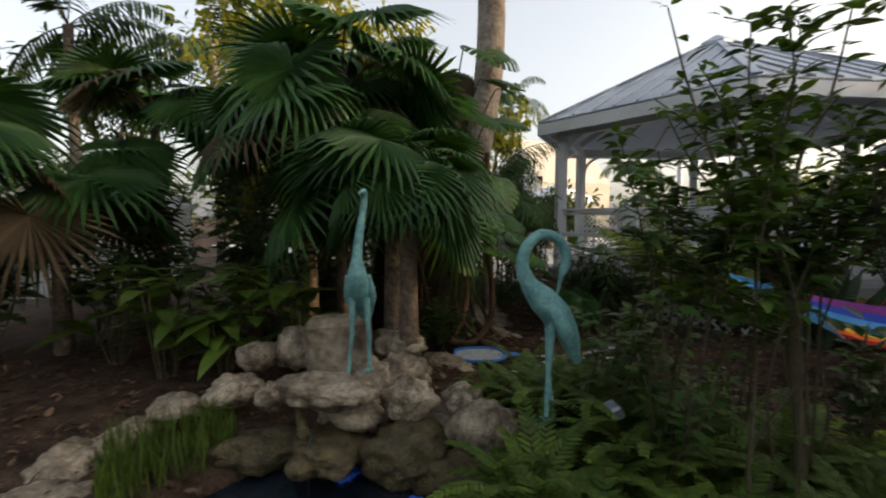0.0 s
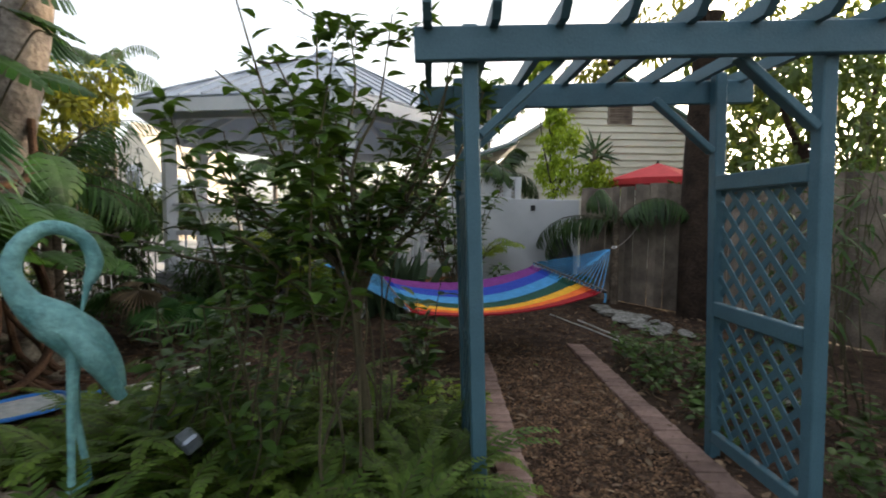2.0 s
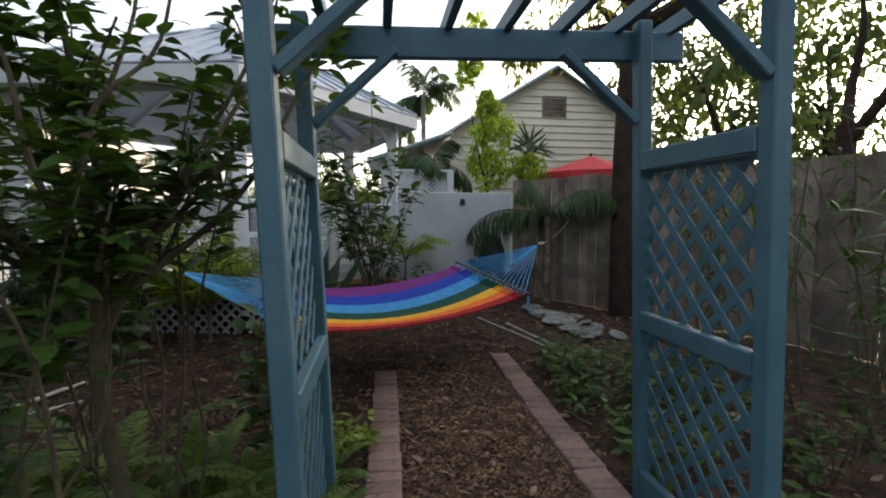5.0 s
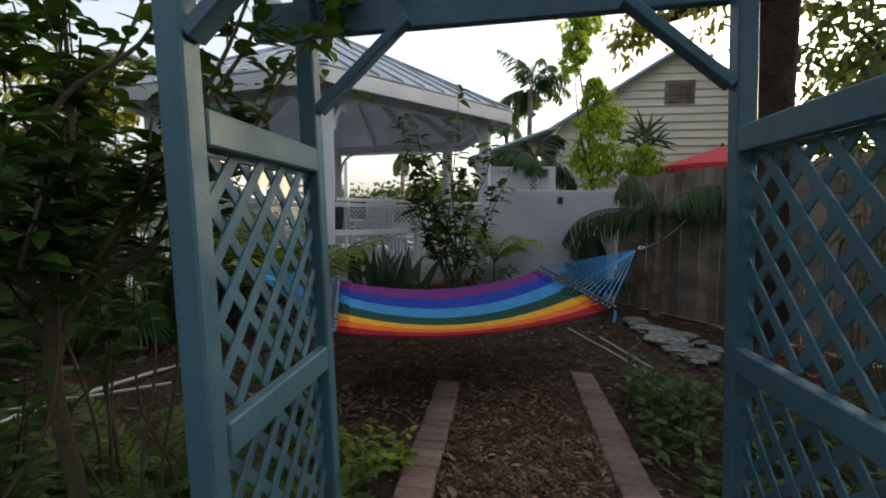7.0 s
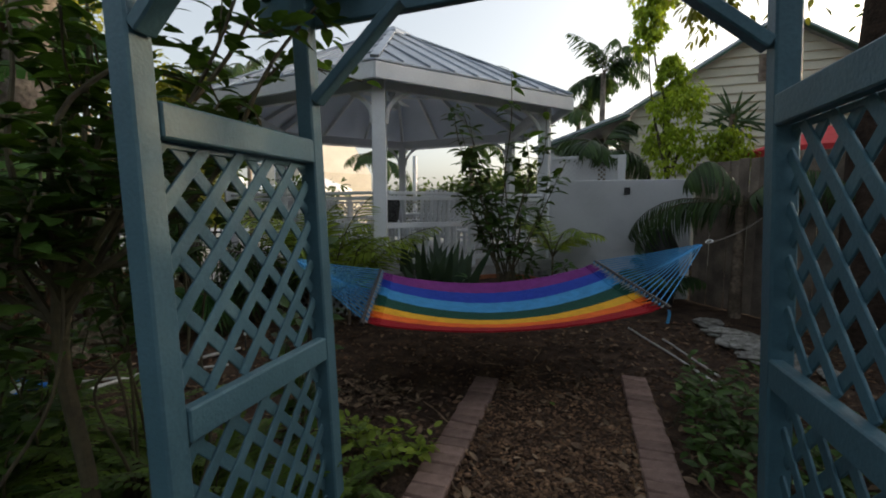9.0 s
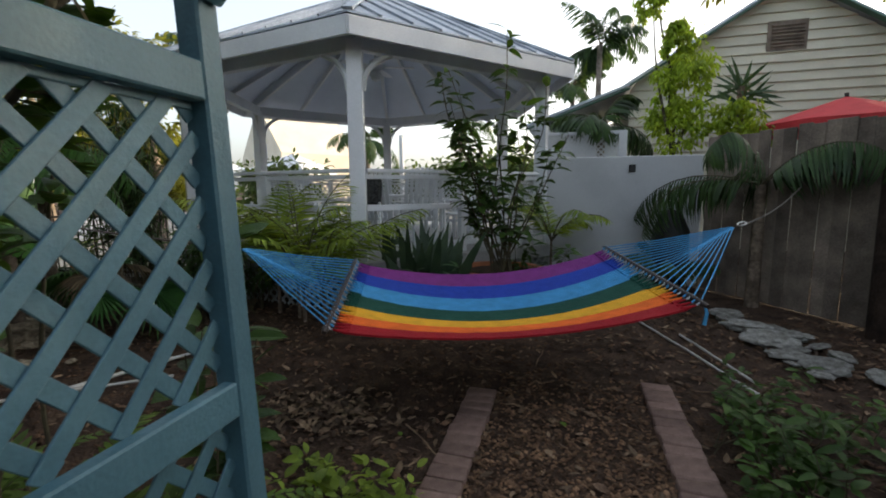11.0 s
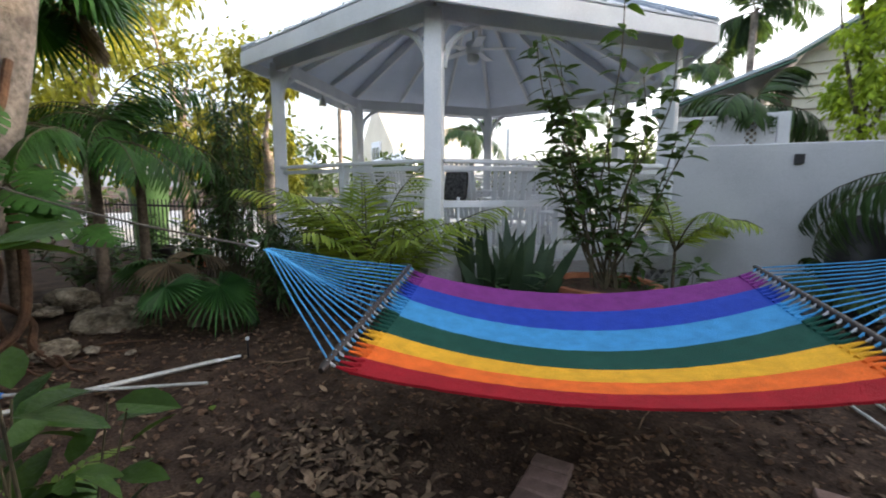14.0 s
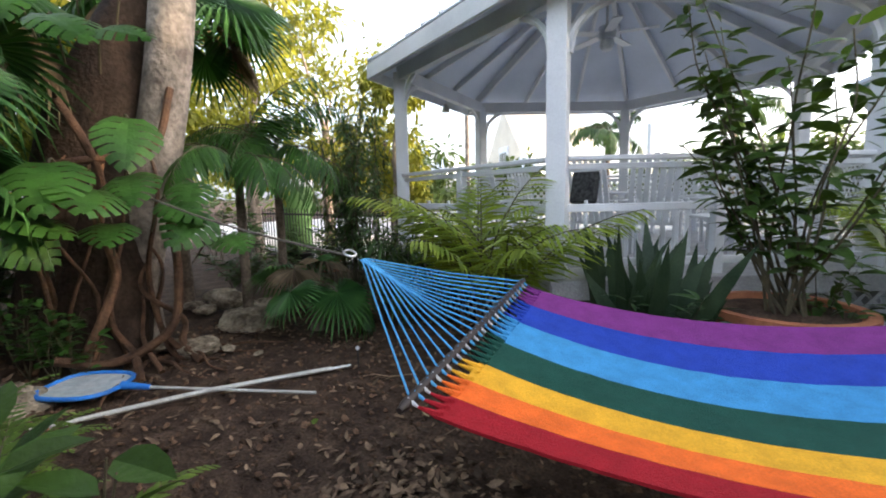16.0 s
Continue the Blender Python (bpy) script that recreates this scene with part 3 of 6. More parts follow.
def build_gazebo():
    e = thing("gazebo", "white painted six-sided timber gazebo with a metal roof", "gazebo")
    roof = part("roof", Geo(), M_METAL_ROOF, e)
    up = np.array((0, 0, 0.05))
    for k in range(6):
        a, b = gv(R_EAVE, k, EAVE_Z), gv(R_EAVE, k + 1, EAVE_Z)
        cap_a, cap_b = gv(0.30, k, APEX_Z - 0.10), gv(0.30, k + 1, APEX_Z - 0.10)
        # ribbed metal panels, each with a standing seam
        n = 9
        for i in range(n):
            u0, u1 = i / n, (i + 1) / n
            lo0, lo1 = a + (b - a) * u0, a + (b - a) * u1

            # panels run straight up the slope and end on the hips
            mid = (a + b) / 2
            along = unit(b - a)
            rise = (cap_a + cap_b) / 2 - mid

            def top_at(u):
                s = abs(u - 0.5) * 2
                half_low, half_top = np.linalg.norm(b - a) / 2, np.linalg.norm(cap_b - cap_a) / 2
                f = min(1.0, (1 - s) * half_low / (half_low - half_top))
                return mid + along * (u - 0.5) * 2 * half_low + rise * f

            hi0, hi1 = top_at(u0), top_at(u1)
            g = Geo()
            quad_slab(g, lo0 + up, lo1 + up, hi1 + up, hi0 + up, 0.02)
            part("roof_panel", g, M_METAL_ROOF, roof, smooth=False)
            if i:
                beam(tops_g := Geo(), lo0 + up + (0, 0, 0.012), hi0 + up + (0, 0, 0.012), 0.03, 0.03)
                part("seam", tops_g, M_METAL_ROOF, roof)
        part("hip_cap", beam(Geo(), a + up + (0, 0, 0.015), cap_a + up + (0, 0, 0.015), 0.11, 0.03), M_METAL_ROOF, roof)
        # ceiling boards under the roof, hip rafters and common rafters
        inner = gv(0.30, k, APEX_Z - 0.24), gv(0.30, k + 1, APEX_Z - 0.24)
        g = Geo()
        quad_slab(g, a - (0, 0, 0.02), b - (0, 0, 0.02), inner[1] + (0, 0, 0.1), inner[0] + (0, 0, 0.1), 0.03)
        part("ceiling_board", g, M_CEIL, e, smooth=False)
        part("hip_rafter", beam(Geo(), gv(R_EAVE - 0.05, k, EAVE_Z - 0.09), gv(0.15, k, APEX_Z - 0.22), 0.06, 0.14), M_WHITE, e)
        for s in (1 / 3, 2 / 3):
            p0 = a + (b - a) * s
            p1 = inner[0] + (inner[1] - inner[0]) * s
            end = p0 + (p1 - p0) * 0.93
            part("rafter", beam(Geo(), p0 + (p1 - p0) * 0.02 - (0, 0, 0.06), end - (0, 0, 0.05), 0.045, 0.10), M_WHITE, e)
        part("fascia", beam(Geo(), gv(R_EAVE, k, EAVE_Z - 0.085), gv(R_EAVE, k + 1, EAVE_Z - 0.085), 0.035, 0.19), M_WHITE, e)
        part("ring_beam", beam(Geo(), gv(R_POST, k, RING_Z + 0.09), gv(R_POST, k + 1, RING_Z + 0.09), 0.10, 0.18), M_WHITE, e)
        # posts with curved brackets
        m = Matrix.Translation(gv(R_POST, k, (DECK_Z + RING_Z) / 2 + 0.05)) @ Matrix.Rotation(radians(GA + 60 * k), 4, "Z")
        part("post", cbox(Geo(), (0.17, 0.17, RING_Z - DECK_Z + 0.1), m), M_WHITE, e)
        for j in (k - 1, k + 1):
            p = gv(R_POST, k)
            d = unit(gv(R_POST, j) - p)
            pts = [p + d * 0.09 + (0, 0, RING_Z - 0.42), p + d * 0.13 + (0, 0, RING_Z - 0.24), p + d * 0.26 + (0, 0, RING_Z - 0.09), p + d * 0.45 + (0, 0, RING_Z + 0.01)]
            part("bracket", tube(Geo(), curve(pts, 5), 0.033, 6), M_WHITE, e)
        # railing
        pa, pb = gv(R_POST, k), gv(R_POST, k + 1)
        d = unit(pb - pa)
        ra, rb = pa + d * 0.085, pb - d * 0.085
        if k != 4:
            z = lambda h: np.array((0, 0, h))
            rail = part("railing", beam(Geo(), ra + z(RAIL_Z), rb + z(RAIL_Z), 0.13, 0.04), M_WHITE, e)
            for h, t in ((RAIL_Z - 0.07, 0.05), (RAIL_Z - 0.43, 0.07), (DECK_Z + 0.12, 0.07)):
                part("rail", beam(Geo(), ra + z(h), rb + z(h), 0.045, t), M_WHITE, rail)
            mid = (ra + rb) / 2
            part("rail_post", cbox(Geo(), (0.09, 0.09, RAIL_Z - DECK_Z), pose(mid[0], mid[1], (RAIL_Z + DECK_Z) / 2, 0, 0, GA + 60 * k + 30)), M_WHITE, rail)
            if k in (1, 2, 3):
                lattice_screen(rail, ra, rb, DECK_Z + 0.18, RAIL_Z - 0.09, 0.085)
            else:
                for i in range(24):
                    q = ra + (rb - ra) * (i + 0.5) / 24
                    if i % 4 == 1:
                        part("baluster", cbox(Geo(), (0.03, 0.03, 0.60), pose(q[0], q[1], DECK_Z + 0.38, 0, 0, GA + 60 * k + 30)), M_WHITE, rail)
        lattice_screen(e, gv(R_POST + 0.12, k), gv(R_POST + 0.12, k + 1), 0.0, DECK_Z - 0.14, 0.10, 0.035, M_DECK, "skirt_lattice")
        part("deck_rim", beam(Geo(), gv(R_POST + 0.2, k, DECK_Z - 0.09), gv(R_POST + 0.2, k + 1, DECK_Z - 0.09), 0.04, 0.17), M_DECK, e)
    g = Geo()
    vs = [gv(R_POST + 0.22, k, DECK_Z) for k in range(6)] + [gv(R_POST + 0.22, k, DECK_Z - 0.04) for k in range(6)]
    g.add(vs, [(0, 1, 2, 3, 4, 5), (11, 10, 9, 8, 7, 6)] + [(k, k + 6, (k + 1) % 6 + 6, (k + 1) % 6) for k in range(6)])
    part("deck", g, M_DECK, e, smooth=False)
    g = Geo()
    lathe(g, [(0.36, APEX_Z - 0.07), (0.34, APEX_Z + 0.0), (0.05, APEX_Z + 0.16), (0.0, APEX_Z + 0.17)], 6, (GC[0], GC[1], 0))
    part("roof_cap", g, M_METAL_ROOF, roof, smooth=False)
    return e


build_gazebo()

# ---- hammock ----
LB, LF = np.array((-0.958, 3.065, 0.84)), np.array((-0.52, 1.85, 0.664))
RB, RF = np.array((1.05, 4.0, 0.885)), np.array((1.52, 2.68, 0.727))
TIP_L, TIP_R = np.array((-1.39, 2.21, 1.05)), np.array((1.99, 3.70, 1.125))


def bed(u, v):
    """Hammock cloth: u from the left bar to the right one, v from the back edge to the front."""
    a, b = LB + (LF - LB) * v, RB + (RF - RB) * v
    p = a + (b - a) * u
    sag = 0.15 - 0.045 * v + 0.085 * math.sin(math.pi * v)
    return p - np.array((0, 0, sag * 4 * u * (1 - u) + 0.012))


def build_hammock():
    e = thing("hammock", "rainbow-striped woven rope hammock with dark spreader bars, hung above the soil", "hammock")
    U0, U1, V0, V1 = 0.042, 0.958, 0.02, 0.98
    cuts = (0, 0.165, 0.335, 0.515, 0.685, 0.80, 0.90, 1.0)
    for k in range(7):
        g = Geo()
        nu, nv = 56, 6
        a, b = V0 + (V1 - V0) * cuts[k], V0 + (V1 - V0) * cuts[k + 1]
        vs = []
        for lay in (0, -0.012):
            for i in range(nu + 1):
                for j in range(nv + 1):
                    u, v = U0 + (U1 - U0) * i / nu, a + (b - a) * j / nv
                    ripple = 0.0025 * noise.noise(Vector((u * 30, v * 12, k)))
                    p = bed(u, v)
                    vs.append((p[0], p[1], p[2] + lay + ripple))
        N = (nu + 1) * (nv + 1)
        q = lambda i, j: i * (nv + 1) + j
        fs = []
        for i in range(nu):
            for j in range(nv):
                f = (q(i, j), q(i, j + 1), q(i + 1, j + 1), q(i + 1, j))
                fs += [f, tuple(x + N for x in f[::-1])]
            fs += [(q(i, 0), q(i + 1, 0), q(i + 1, 0) + N, q(i, 0) + N), (q(i + 1, nv), q(i, nv), q(i, nv) + N, q(i + 1, nv) + N)]
        for j in range(nv):
            fs += [(q(0, j + 1), q(0, j), q(0, j) + N, q(0, j + 1) + N), (q(nu, j), q(nu, j + 1), q(nu, j + 1) + N, q(nu, j) + N)]
        g.add(vs, fs)
        part("stripe", g, M_STRIPE[k], e, f"{STRIPES[k][0].replace('_', ' ')} woven stripe")
    for a, b, tip, uu, ue in ((LB, LF, TIP_L, 0.0, U0), (RB, RF, TIP_R, 1.0, U1)):
        ext = unit(b - a) * 0.03
        bar = part("spreader_bar", tube(Geo(), [a - ext, a, (a + b) / 2, b, b + ext], [0.012, 0.019, 0.019, 0.019, 0.012], 10), M_BAR, e, "dark stained wooden spreader bar")
        ring = []
        d = unit((a + b) / 2 - tip)
        side = unit(b - a)
        for i in range(17):
            t = 2 * math.pi * i / 16
            ring.append(tip - d * 0.03 + d * 0.032 * math.cos(t) + side * 0.032 * math.sin(t))
        part("ring", tube(Geo(), ring, 0.006, 6), M_STEEL, e, "steel hanging ring")
        n = 19
        join = tip + d * 0.05
        for i in range(n):
            v = (i + 0.5) / n
            p = a + (b - a) * v
            # cords swing together into one bundle before the ring
            c = abs(v - 0.5)
            bundle = tip + d * (0.06 + 0.30 * (1 - 2 * c)) + side * (v - 0.5) * 0.05 + np.array((0, 0, 0.01 - 0.03 * (1 - 2 * c)))
            g = tube(Geo(), [p + (0, 0, 0.012), (p + bundle) / 2 + (0, 0, -0.006), bundle, join + side * (v - 0.5) * 0.02], 0.0045, 5)
            part("cord", g, M_CORD, e)
        # lashings between the bar and the cloth, a loop each
        g2 = 30
        for i in range(g2):
            v = V0 + (V1 - V0) * (i + 0.5) / g2
            p = a + (b - a) * ((i + 0.5) / g2)
            end = bed(ue, v + rnd(-0.01, 0.01))
            k = sum(c <= (i + 0.5) / g2 for c in cuts[1:-1])
            inner = bed(ue + (0.012 if ue < 0.5 else -0.012), v)
            part("tuft", tube(Geo(), [p * 0.62 + end * 0.38, p * 0.3 + end * 0.7, end, inner], [0.004, 0.009, 0.0125, 0.012], 6), M_STRIPE[k], e)
            lash = part("lashing", tube(Geo(), [p + (0, 0, 0.018), p * 0.8 + end * 0.2 + (0, 0, 0.006), p * 0.62 + end * 0.38], [0.004, 0.007, 0.005], 6), (M_CORD, M_LASH)[i % 2], e)
    part("tassel", tube(Geo(), [RF + (0, 0, 0.0), RF + (0.01, -0.01, -0.05), RF + (0.0, -0.01, -0.12)], [0.008, 0.011, 0.012], 6), M_CORD, e)
    return e


build_hammock()
for nm, p, q, lab in (("hanging_rope", TIP_R + (0.04, 0.02, 0.0), np.array((3.06, 5.32, 1.42)), "dark taut rope between hammock ring and fence post"),
                      ("hanging_rope", TIP_L - (0.05, 0.02, 0.0), np.array((-3.75, 1.5, 1.5)), "thin dark rope between hammock ring and tree trunk")):
    pts = [p + (q - p) * s + np.array((0, 0, -0.05 * math.sin(math.pi * s))) for s in np.linspace(0, 1, 9)]
    tagged(part(nm, tube(Geo(), pts, 0.007, 6), M_ROPE), lab, "rope")


# ---- wall, fence, house ----
def build_wall():
    a, b, h, t = np.array((0.2, 6.64)), np.array((2.52, 6.80)), 1.875, 0.15
    d = unit(b - a)
    n = np.array((-d[1], d[0]))
    e = thing("wall_garden", "plain grey stucco garden wall with a flat top", "wall", kind="structure")
    g = Geo()
    m = Matrix.Translation((*((a + b) / 2 + n * t / 2), h / 2)) @ Matrix.Rotation(math.atan2(d[1], d[0]), 4, "Z")
    part("wall_body", cbox(g, (np.linalg.norm(b - a), t, h), m, 0.012), M_STUCCO, e)
    p = a + d * 1.38 - n * 0.012
    m = Matrix.Translation((p[0], p[1], 1.70)) @ Matrix.Rotation(math.atan2(d[1], d[0]), 4, "Z")
    part("box", cbox(Geo(), (0.09, 0.03, 0.11), m), M_BLACK, e, "small dark outlet box")
    return e


build_wall()


def build_fence():
    e = thing("fence_boards", "weathered brown wooden board fence, boards upright", "fence", kind="structure")
    line = [(2.55, 6.76), (3.58, 5.2), (4.9, 3.0), (5.7, 1.0), (6.1, -2.5), (6.0, -6.0)]
    for (x0, y0), (x1, y1) in zip(line, line[1:]):
        L = math.hypot(x1 - x0, y1 - y0)
        n = max(1, round(L / 0.145))
        ang = math.degrees(math.atan2(y1 - y0, x1 - x0))
        for i in range(n):
            s = (i + 0.5) / n
            h = 2.10 + rnd(-0.025, 0.02)
            if i % 2:
                nx, ny = (y1 - y0) / L * 0.02, -(x1 - x0) / L * 0.02
            else:
                nx = ny = 0
            part("board", cbox(Geo(), (0.146, 0.018, h), pose(x0 + (x1 - x0) * s + nx, y0 + (y1 - y0) * s + ny, h / 2, 0, rnd(-0.4, 0.4), ang), 0.004), M_FENCE, e)
        for h in (0.35, 1.6):
            off = np.array(((y1 - y0) / L * -0.04, (x1 - x0) / L * 0.04))
            part("rail", beam(Geo(), (x0 + off[0], y0 + off[1], h), (x1 + off[0], y1 + off[1], h), 0.04, 0.09), M_FENCE, e)
    return e


build_fence()


def build_house():
    e = thing("house", "cream clapboard cottage with a gable end and metal roof", "house")
    y = 11.4
    ax, az, slope = 5.06, 5.68, 0.615
    half = 3.05
    wall = part("wall", cbox(Geo(), (2 * half - 0.1, 5.8, 3.7), pose(ax, y + 3.0, 1.85)), M_SIDING, e)
    z = 0.0
    while z < az - 0.06:
        top = min(z + 0.205, az)
        def wid(h):
            return min(half, max(0.02, (az - h) / slope))
        w0, w1 = wid(z), wid(top)
        g = Geo()
        f0, f1 = y - 0.05, y - 0.004
        vs = [(ax - w0, f0, z), (ax + w0, f0, z), (ax + w1, f1, top), (ax - w1, f1, top), (ax - w0, y + 0.02, z), (ax + w0, y + 0.02, z), (ax + w1, y + 0.02, top), (ax - w1, y + 0.02, top)]
        g.add(vs, [(0, 1, 2, 3), (7, 6, 5, 4), (1, 0, 4, 5), (3, 2, 6, 7), (0, 3, 7, 4), (2, 1, 5, 6)])
        part("clapboard", g, M_SIDING, wall, smooth=False)
        z += 0.205
    roof = part("roof", Geo(), M_METAL_ROOF, e)
    for s in (-1, 1):
        eave_x = ax + s * (half + 0.25)
        ez = az - slope * (half + 0.25) + 0.08
        g = Geo()
        a, b, c, d = (ax, y - 0.3, az + 0.08), (eave_x, y - 0.3, ez), (eave_x, y + 6.2, ez), (ax, y + 6.2, az + 0.08)
        quad_slab(g, *((a, b, c, d) if s < 0 else (a, d, c, b)), 0.05)
        part("roof_slope", g, M_METAL_ROOF, roof, smooth=False)
        part("barge_board", beam(Geo(), (ax, y - 0.30, az - 0.02), (eave_x, y - 0.30, ez - 0.1), 0.03, 0.16, up=(0, -1, 0)), M_GREEN_TRIM, e)
        for i in range(8):
            yy = y - 0.1 + i * 0.75
            part("seam", beam(Geo(), (ax, yy, az + 0.1), (eave_x, yy, ez + 0.02), 0.03, 0.03), M_METAL_ROOF, roof)
    # lower side roof
    g = Geo()
    quad_slab(g, (1.95, y - 0.5, 3.78), (-0.35, y - 0.5, 2.98), (-0.35, y + 5, 2.98), (1.95, y + 5, 3.78), 0.06)
    part("lower_roof", g, M_METAL_ROOF, roof, smooth=False)
    part("barge_board", beam(Geo(), (1.95, y - 0.52, 3.65), (-0.35, y - 0.52, 2.85), 0.03, 0.14, up=(0, -1, 0)), M_GREEN_TRIM, e)
    part("side_wall", cbox(Geo(), (1.9, 4.6, 2.9), pose(0.95, y + 2.4, 1.45)), M_WHITE, e)
    vent = part("gable_vent", cbox(Geo(), (0.74, 0.05, 0.62), pose(5.08, y - 0.03, 4.63)), M_FENCE, e, "brown louvred gable vent")
    for i in range(7):
        part("louvre", cbox(Geo(), (0.6, 0.05, 0.035), pose(5.08, y - 0.065, 4.42 + i * 0.07, 30)), M_FENCE, vent)
    return e


build_house()


# ---- statues ----
def build_crane(name, label, pts, radii, legs, at, turn, extra, size=1.0):
    g = Geo()
    tube(g, curve(pts, 7), np.interp(np.linspace(0, len(pts) - 1, 7 * (len(pts) - 1) + 1), range(len(pts)), radii), 14)
    for (hip, knee, foot) in legs:
        tube(g, [hip, knee, foot], [0.024, 0.013, 0.012], 8)
        for a in (-0.5, 0.0, 0.5):
            f = np.array(foot)
            tube(g, [f, f + (0.075 * math.cos(a), 0.075 * math.sin(a), -0.004)], [0.009, 0.004], 6)
    for p, r in extra:
        tube(g, curve(p, 5), np.interp(np.linspace(0, len(p) - 1, 5 * (len(p) - 1) + 1), range(len(p)), r), 10)
    ob = part(name, g, M_VERDIGRIS)
    ob.matrix_basis = pose(*at, 0, 0, turn) @ Matrix.Scale(size, 4)
    return tagged(ob, label, "statue", "bronze cranes")


C1 = (-2.64, -0.80, 0.60)
C2 = (-1.58, -0.45, 0.50)
# upright bird facing the viewer: local +x is its front
build_crane("crane_statue", "tall verdigris bronze crane statue with neck stretched up",
            [(-0.16, 0, 0.30), (-0.08, 0, 0.42), (0.0, 0, 0.52), (0.05, 0, 0.62), (0.05, 0, 0.72), (0.03, 0.01, 0.85), (0.02, 0.03, 0.98), (0.03, 0.045, 1.08), (0.05, 0.045, 1.12), (0.09, 0.045, 1.125)],
            [0.024, 0.056, 0.07, 0.058, 0.032, 0.026, 0.021, 0.019, 0.025, 0.016],
            [((0.0, 0.045, 0.46), (-0.01, 0.055, 0.22), (0.0, 0.06, 0.0)), ((0.0, -0.045, 0.46), (-0.01, -0.05, 0.22), (0.02, -0.075, -0.04))],
            C1, -45, [([(0.08, 0.045, 1.125), (0.14, 0.045, 1.12), (0.22, 0.045, 1.105)], [0.013, 0.008, 0.003]),
                      ([(0.02, 0.06, 0.60), (-0.04, 0.068, 0.46), (-0.15, 0.045, 0.30)], [0.022, 0.036, 0.012]), ([(0.02, -0.06, 0.60), (-0.04, -0.068, 0.46), (-0.15, -0.045, 0.30)], [0.022, 0.036, 0.012])], 0.96)
build_crane("crane_statue", "verdigris bronze crane statue with its neck bowed down, among ferns",
            [(-0.19, 0, 0.36), (-0.15, 0, 0.46), (-0.08, 0, 0.57), (0.0, 0, 0.66), (0.07, 0, 0.74), (0.105, 0, 0.84), (0.08, 0, 0.94), (0.0, 0, 1.0), (-0.09, 0, 0.965), (-0.125, 0, 0.87), (-0.105, 0, 0.79)],
            [0.02, 0.052, 0.08, 0.075, 0.045, 0.032, 0.028, 0.027, 0.025, 0.028, 0.02],
            [((-0.05, 0.04, 0.56), (-0.03, 0.045, 0.28), (-0.02, 0.05, 0.0)), ((-0.05, -0.04, 0.56), (-0.05, -0.04, 0.28), (-0.085, -0.05, -0.02))],
            C2, 225, [([(-0.105, 0, 0.80), (-0.09, 0, 0.73), (-0.075, 0, 0.66)], [0.015, 0.009, 0.003]),
                      ([(-0.02, 0.062, 0.64), (-0.10, 0.07, 0.52), (-0.185, 0.03, 0.33)], [0.025, 0.045, 0.022]), ([(-0.02, -0.062, 0.64), (-0.10, -0.07, 0.52), (-0.185, -0.03, 0.33)], [0.025, 0.045, 0.022])], 0.95)



# ---- pond rocks ----
ROCKS = [rock_mesh("rock", i + 1, *s) for i, s in enumerate([(1, 0.8, 0.7), (1, 0.7, 0.9), (0.9, 1, 0.6), (1.1, 0.8, 0.55), (1, 1, 0.8), (1.2, 0.7, 0.6)])]
for me in ROCKS:
    me.materials.append(M_ROCK)
WET = [m.copy() for m in ROCKS]
for me in WET:
    me.materials[0] = M_ROCK_WET
PALE = [m.copy() for m in ROCKS]
for me in PALE:
    me.materials[0] = M_WHITE_STONE


def rock(x, y, z, w, h=None, kind=0, turn=None, meshes=None, label="rough tan limestone rock beside the pond", group="pond rocks"):
    ob = new("rock", (meshes or ROCKS)[kind % 6])
    h = h or w * 0.7
    ob.matrix_basis = pose(x, y, z, rnd(-8, 8), rnd(-8, 8), rnd(0, 360) if turn is None else turn) @ Matrix.Diagonal((w, w, h / 0.75, 1))
    return tagged(ob, label, "rock", group)


rock(-2.62, -1.04, 0.534, 0.49, 0.29, 3, 40)
rock(-2.32, -0.68, 0.460, 0.31, 0.27, 1)
rock(-2.10, -0.45, 0.460, 0.25, 0.22, 2)
rock(-1.87, -0.52, 0.392, 0.36, 0.29, 4)
slab = tagged(part("stone_block", cbox(Geo(), (0.50, 0.24, 0.62), pose(-3.32, -0.50, 0.46, 3, -4, 47), 0.05), M_ROCK), "upright square-cut limestone block behind the waterfall", "stone block")
rock(-3.65, -0.70, 0.483, 0.34, 0.38, 4)
rock(-3.06, -0.15, 0.528, 0.40, 0.34, 5, 30)
rock(-2.89, -0.22, 0.323, 0.45, 0.38, 1)
rock(-2.96, -0.47, 0.369, 0.34, 0.34, 0)
rock(-3.38, -1.30, 0.392, 0.34, 0.25, 0)
rock(-3.51, -1.59, 0.323, 0.34, 0.25, 2)
rock(-3.74, -0.97, 0.460, 0.27, 0.25, 4)
rock(-3.08, -1.17, 0.403, 0.20, 0.18, 1)
rock(-3.46, -1.87, 0.255, 0.34, 0.27, 5)
rock(-3.42, -2.13, 0.209, 0.38, 0.29, 0)
rock(-3.17, -2.30, 0.164, 0.45, 0.31, 3)
rock(-2.89, -2.50, 0.095, 0.40, 0.29, 2)
rock(-1.37, -0.70, 0.186, 0.47, 0.31, 0, 60)
rock(-1.52, -1.08, 0.072, 0.34, 0.27, 2)
rock(-2.74, -0.81, 0.312, 0.56, 0.34, 1)
rock(-2.24, -0.47, 0.255, 0.47, 0.31, 0)
rock(-1.75, -0.34, 0.232, 0.38, 0.34, 1)
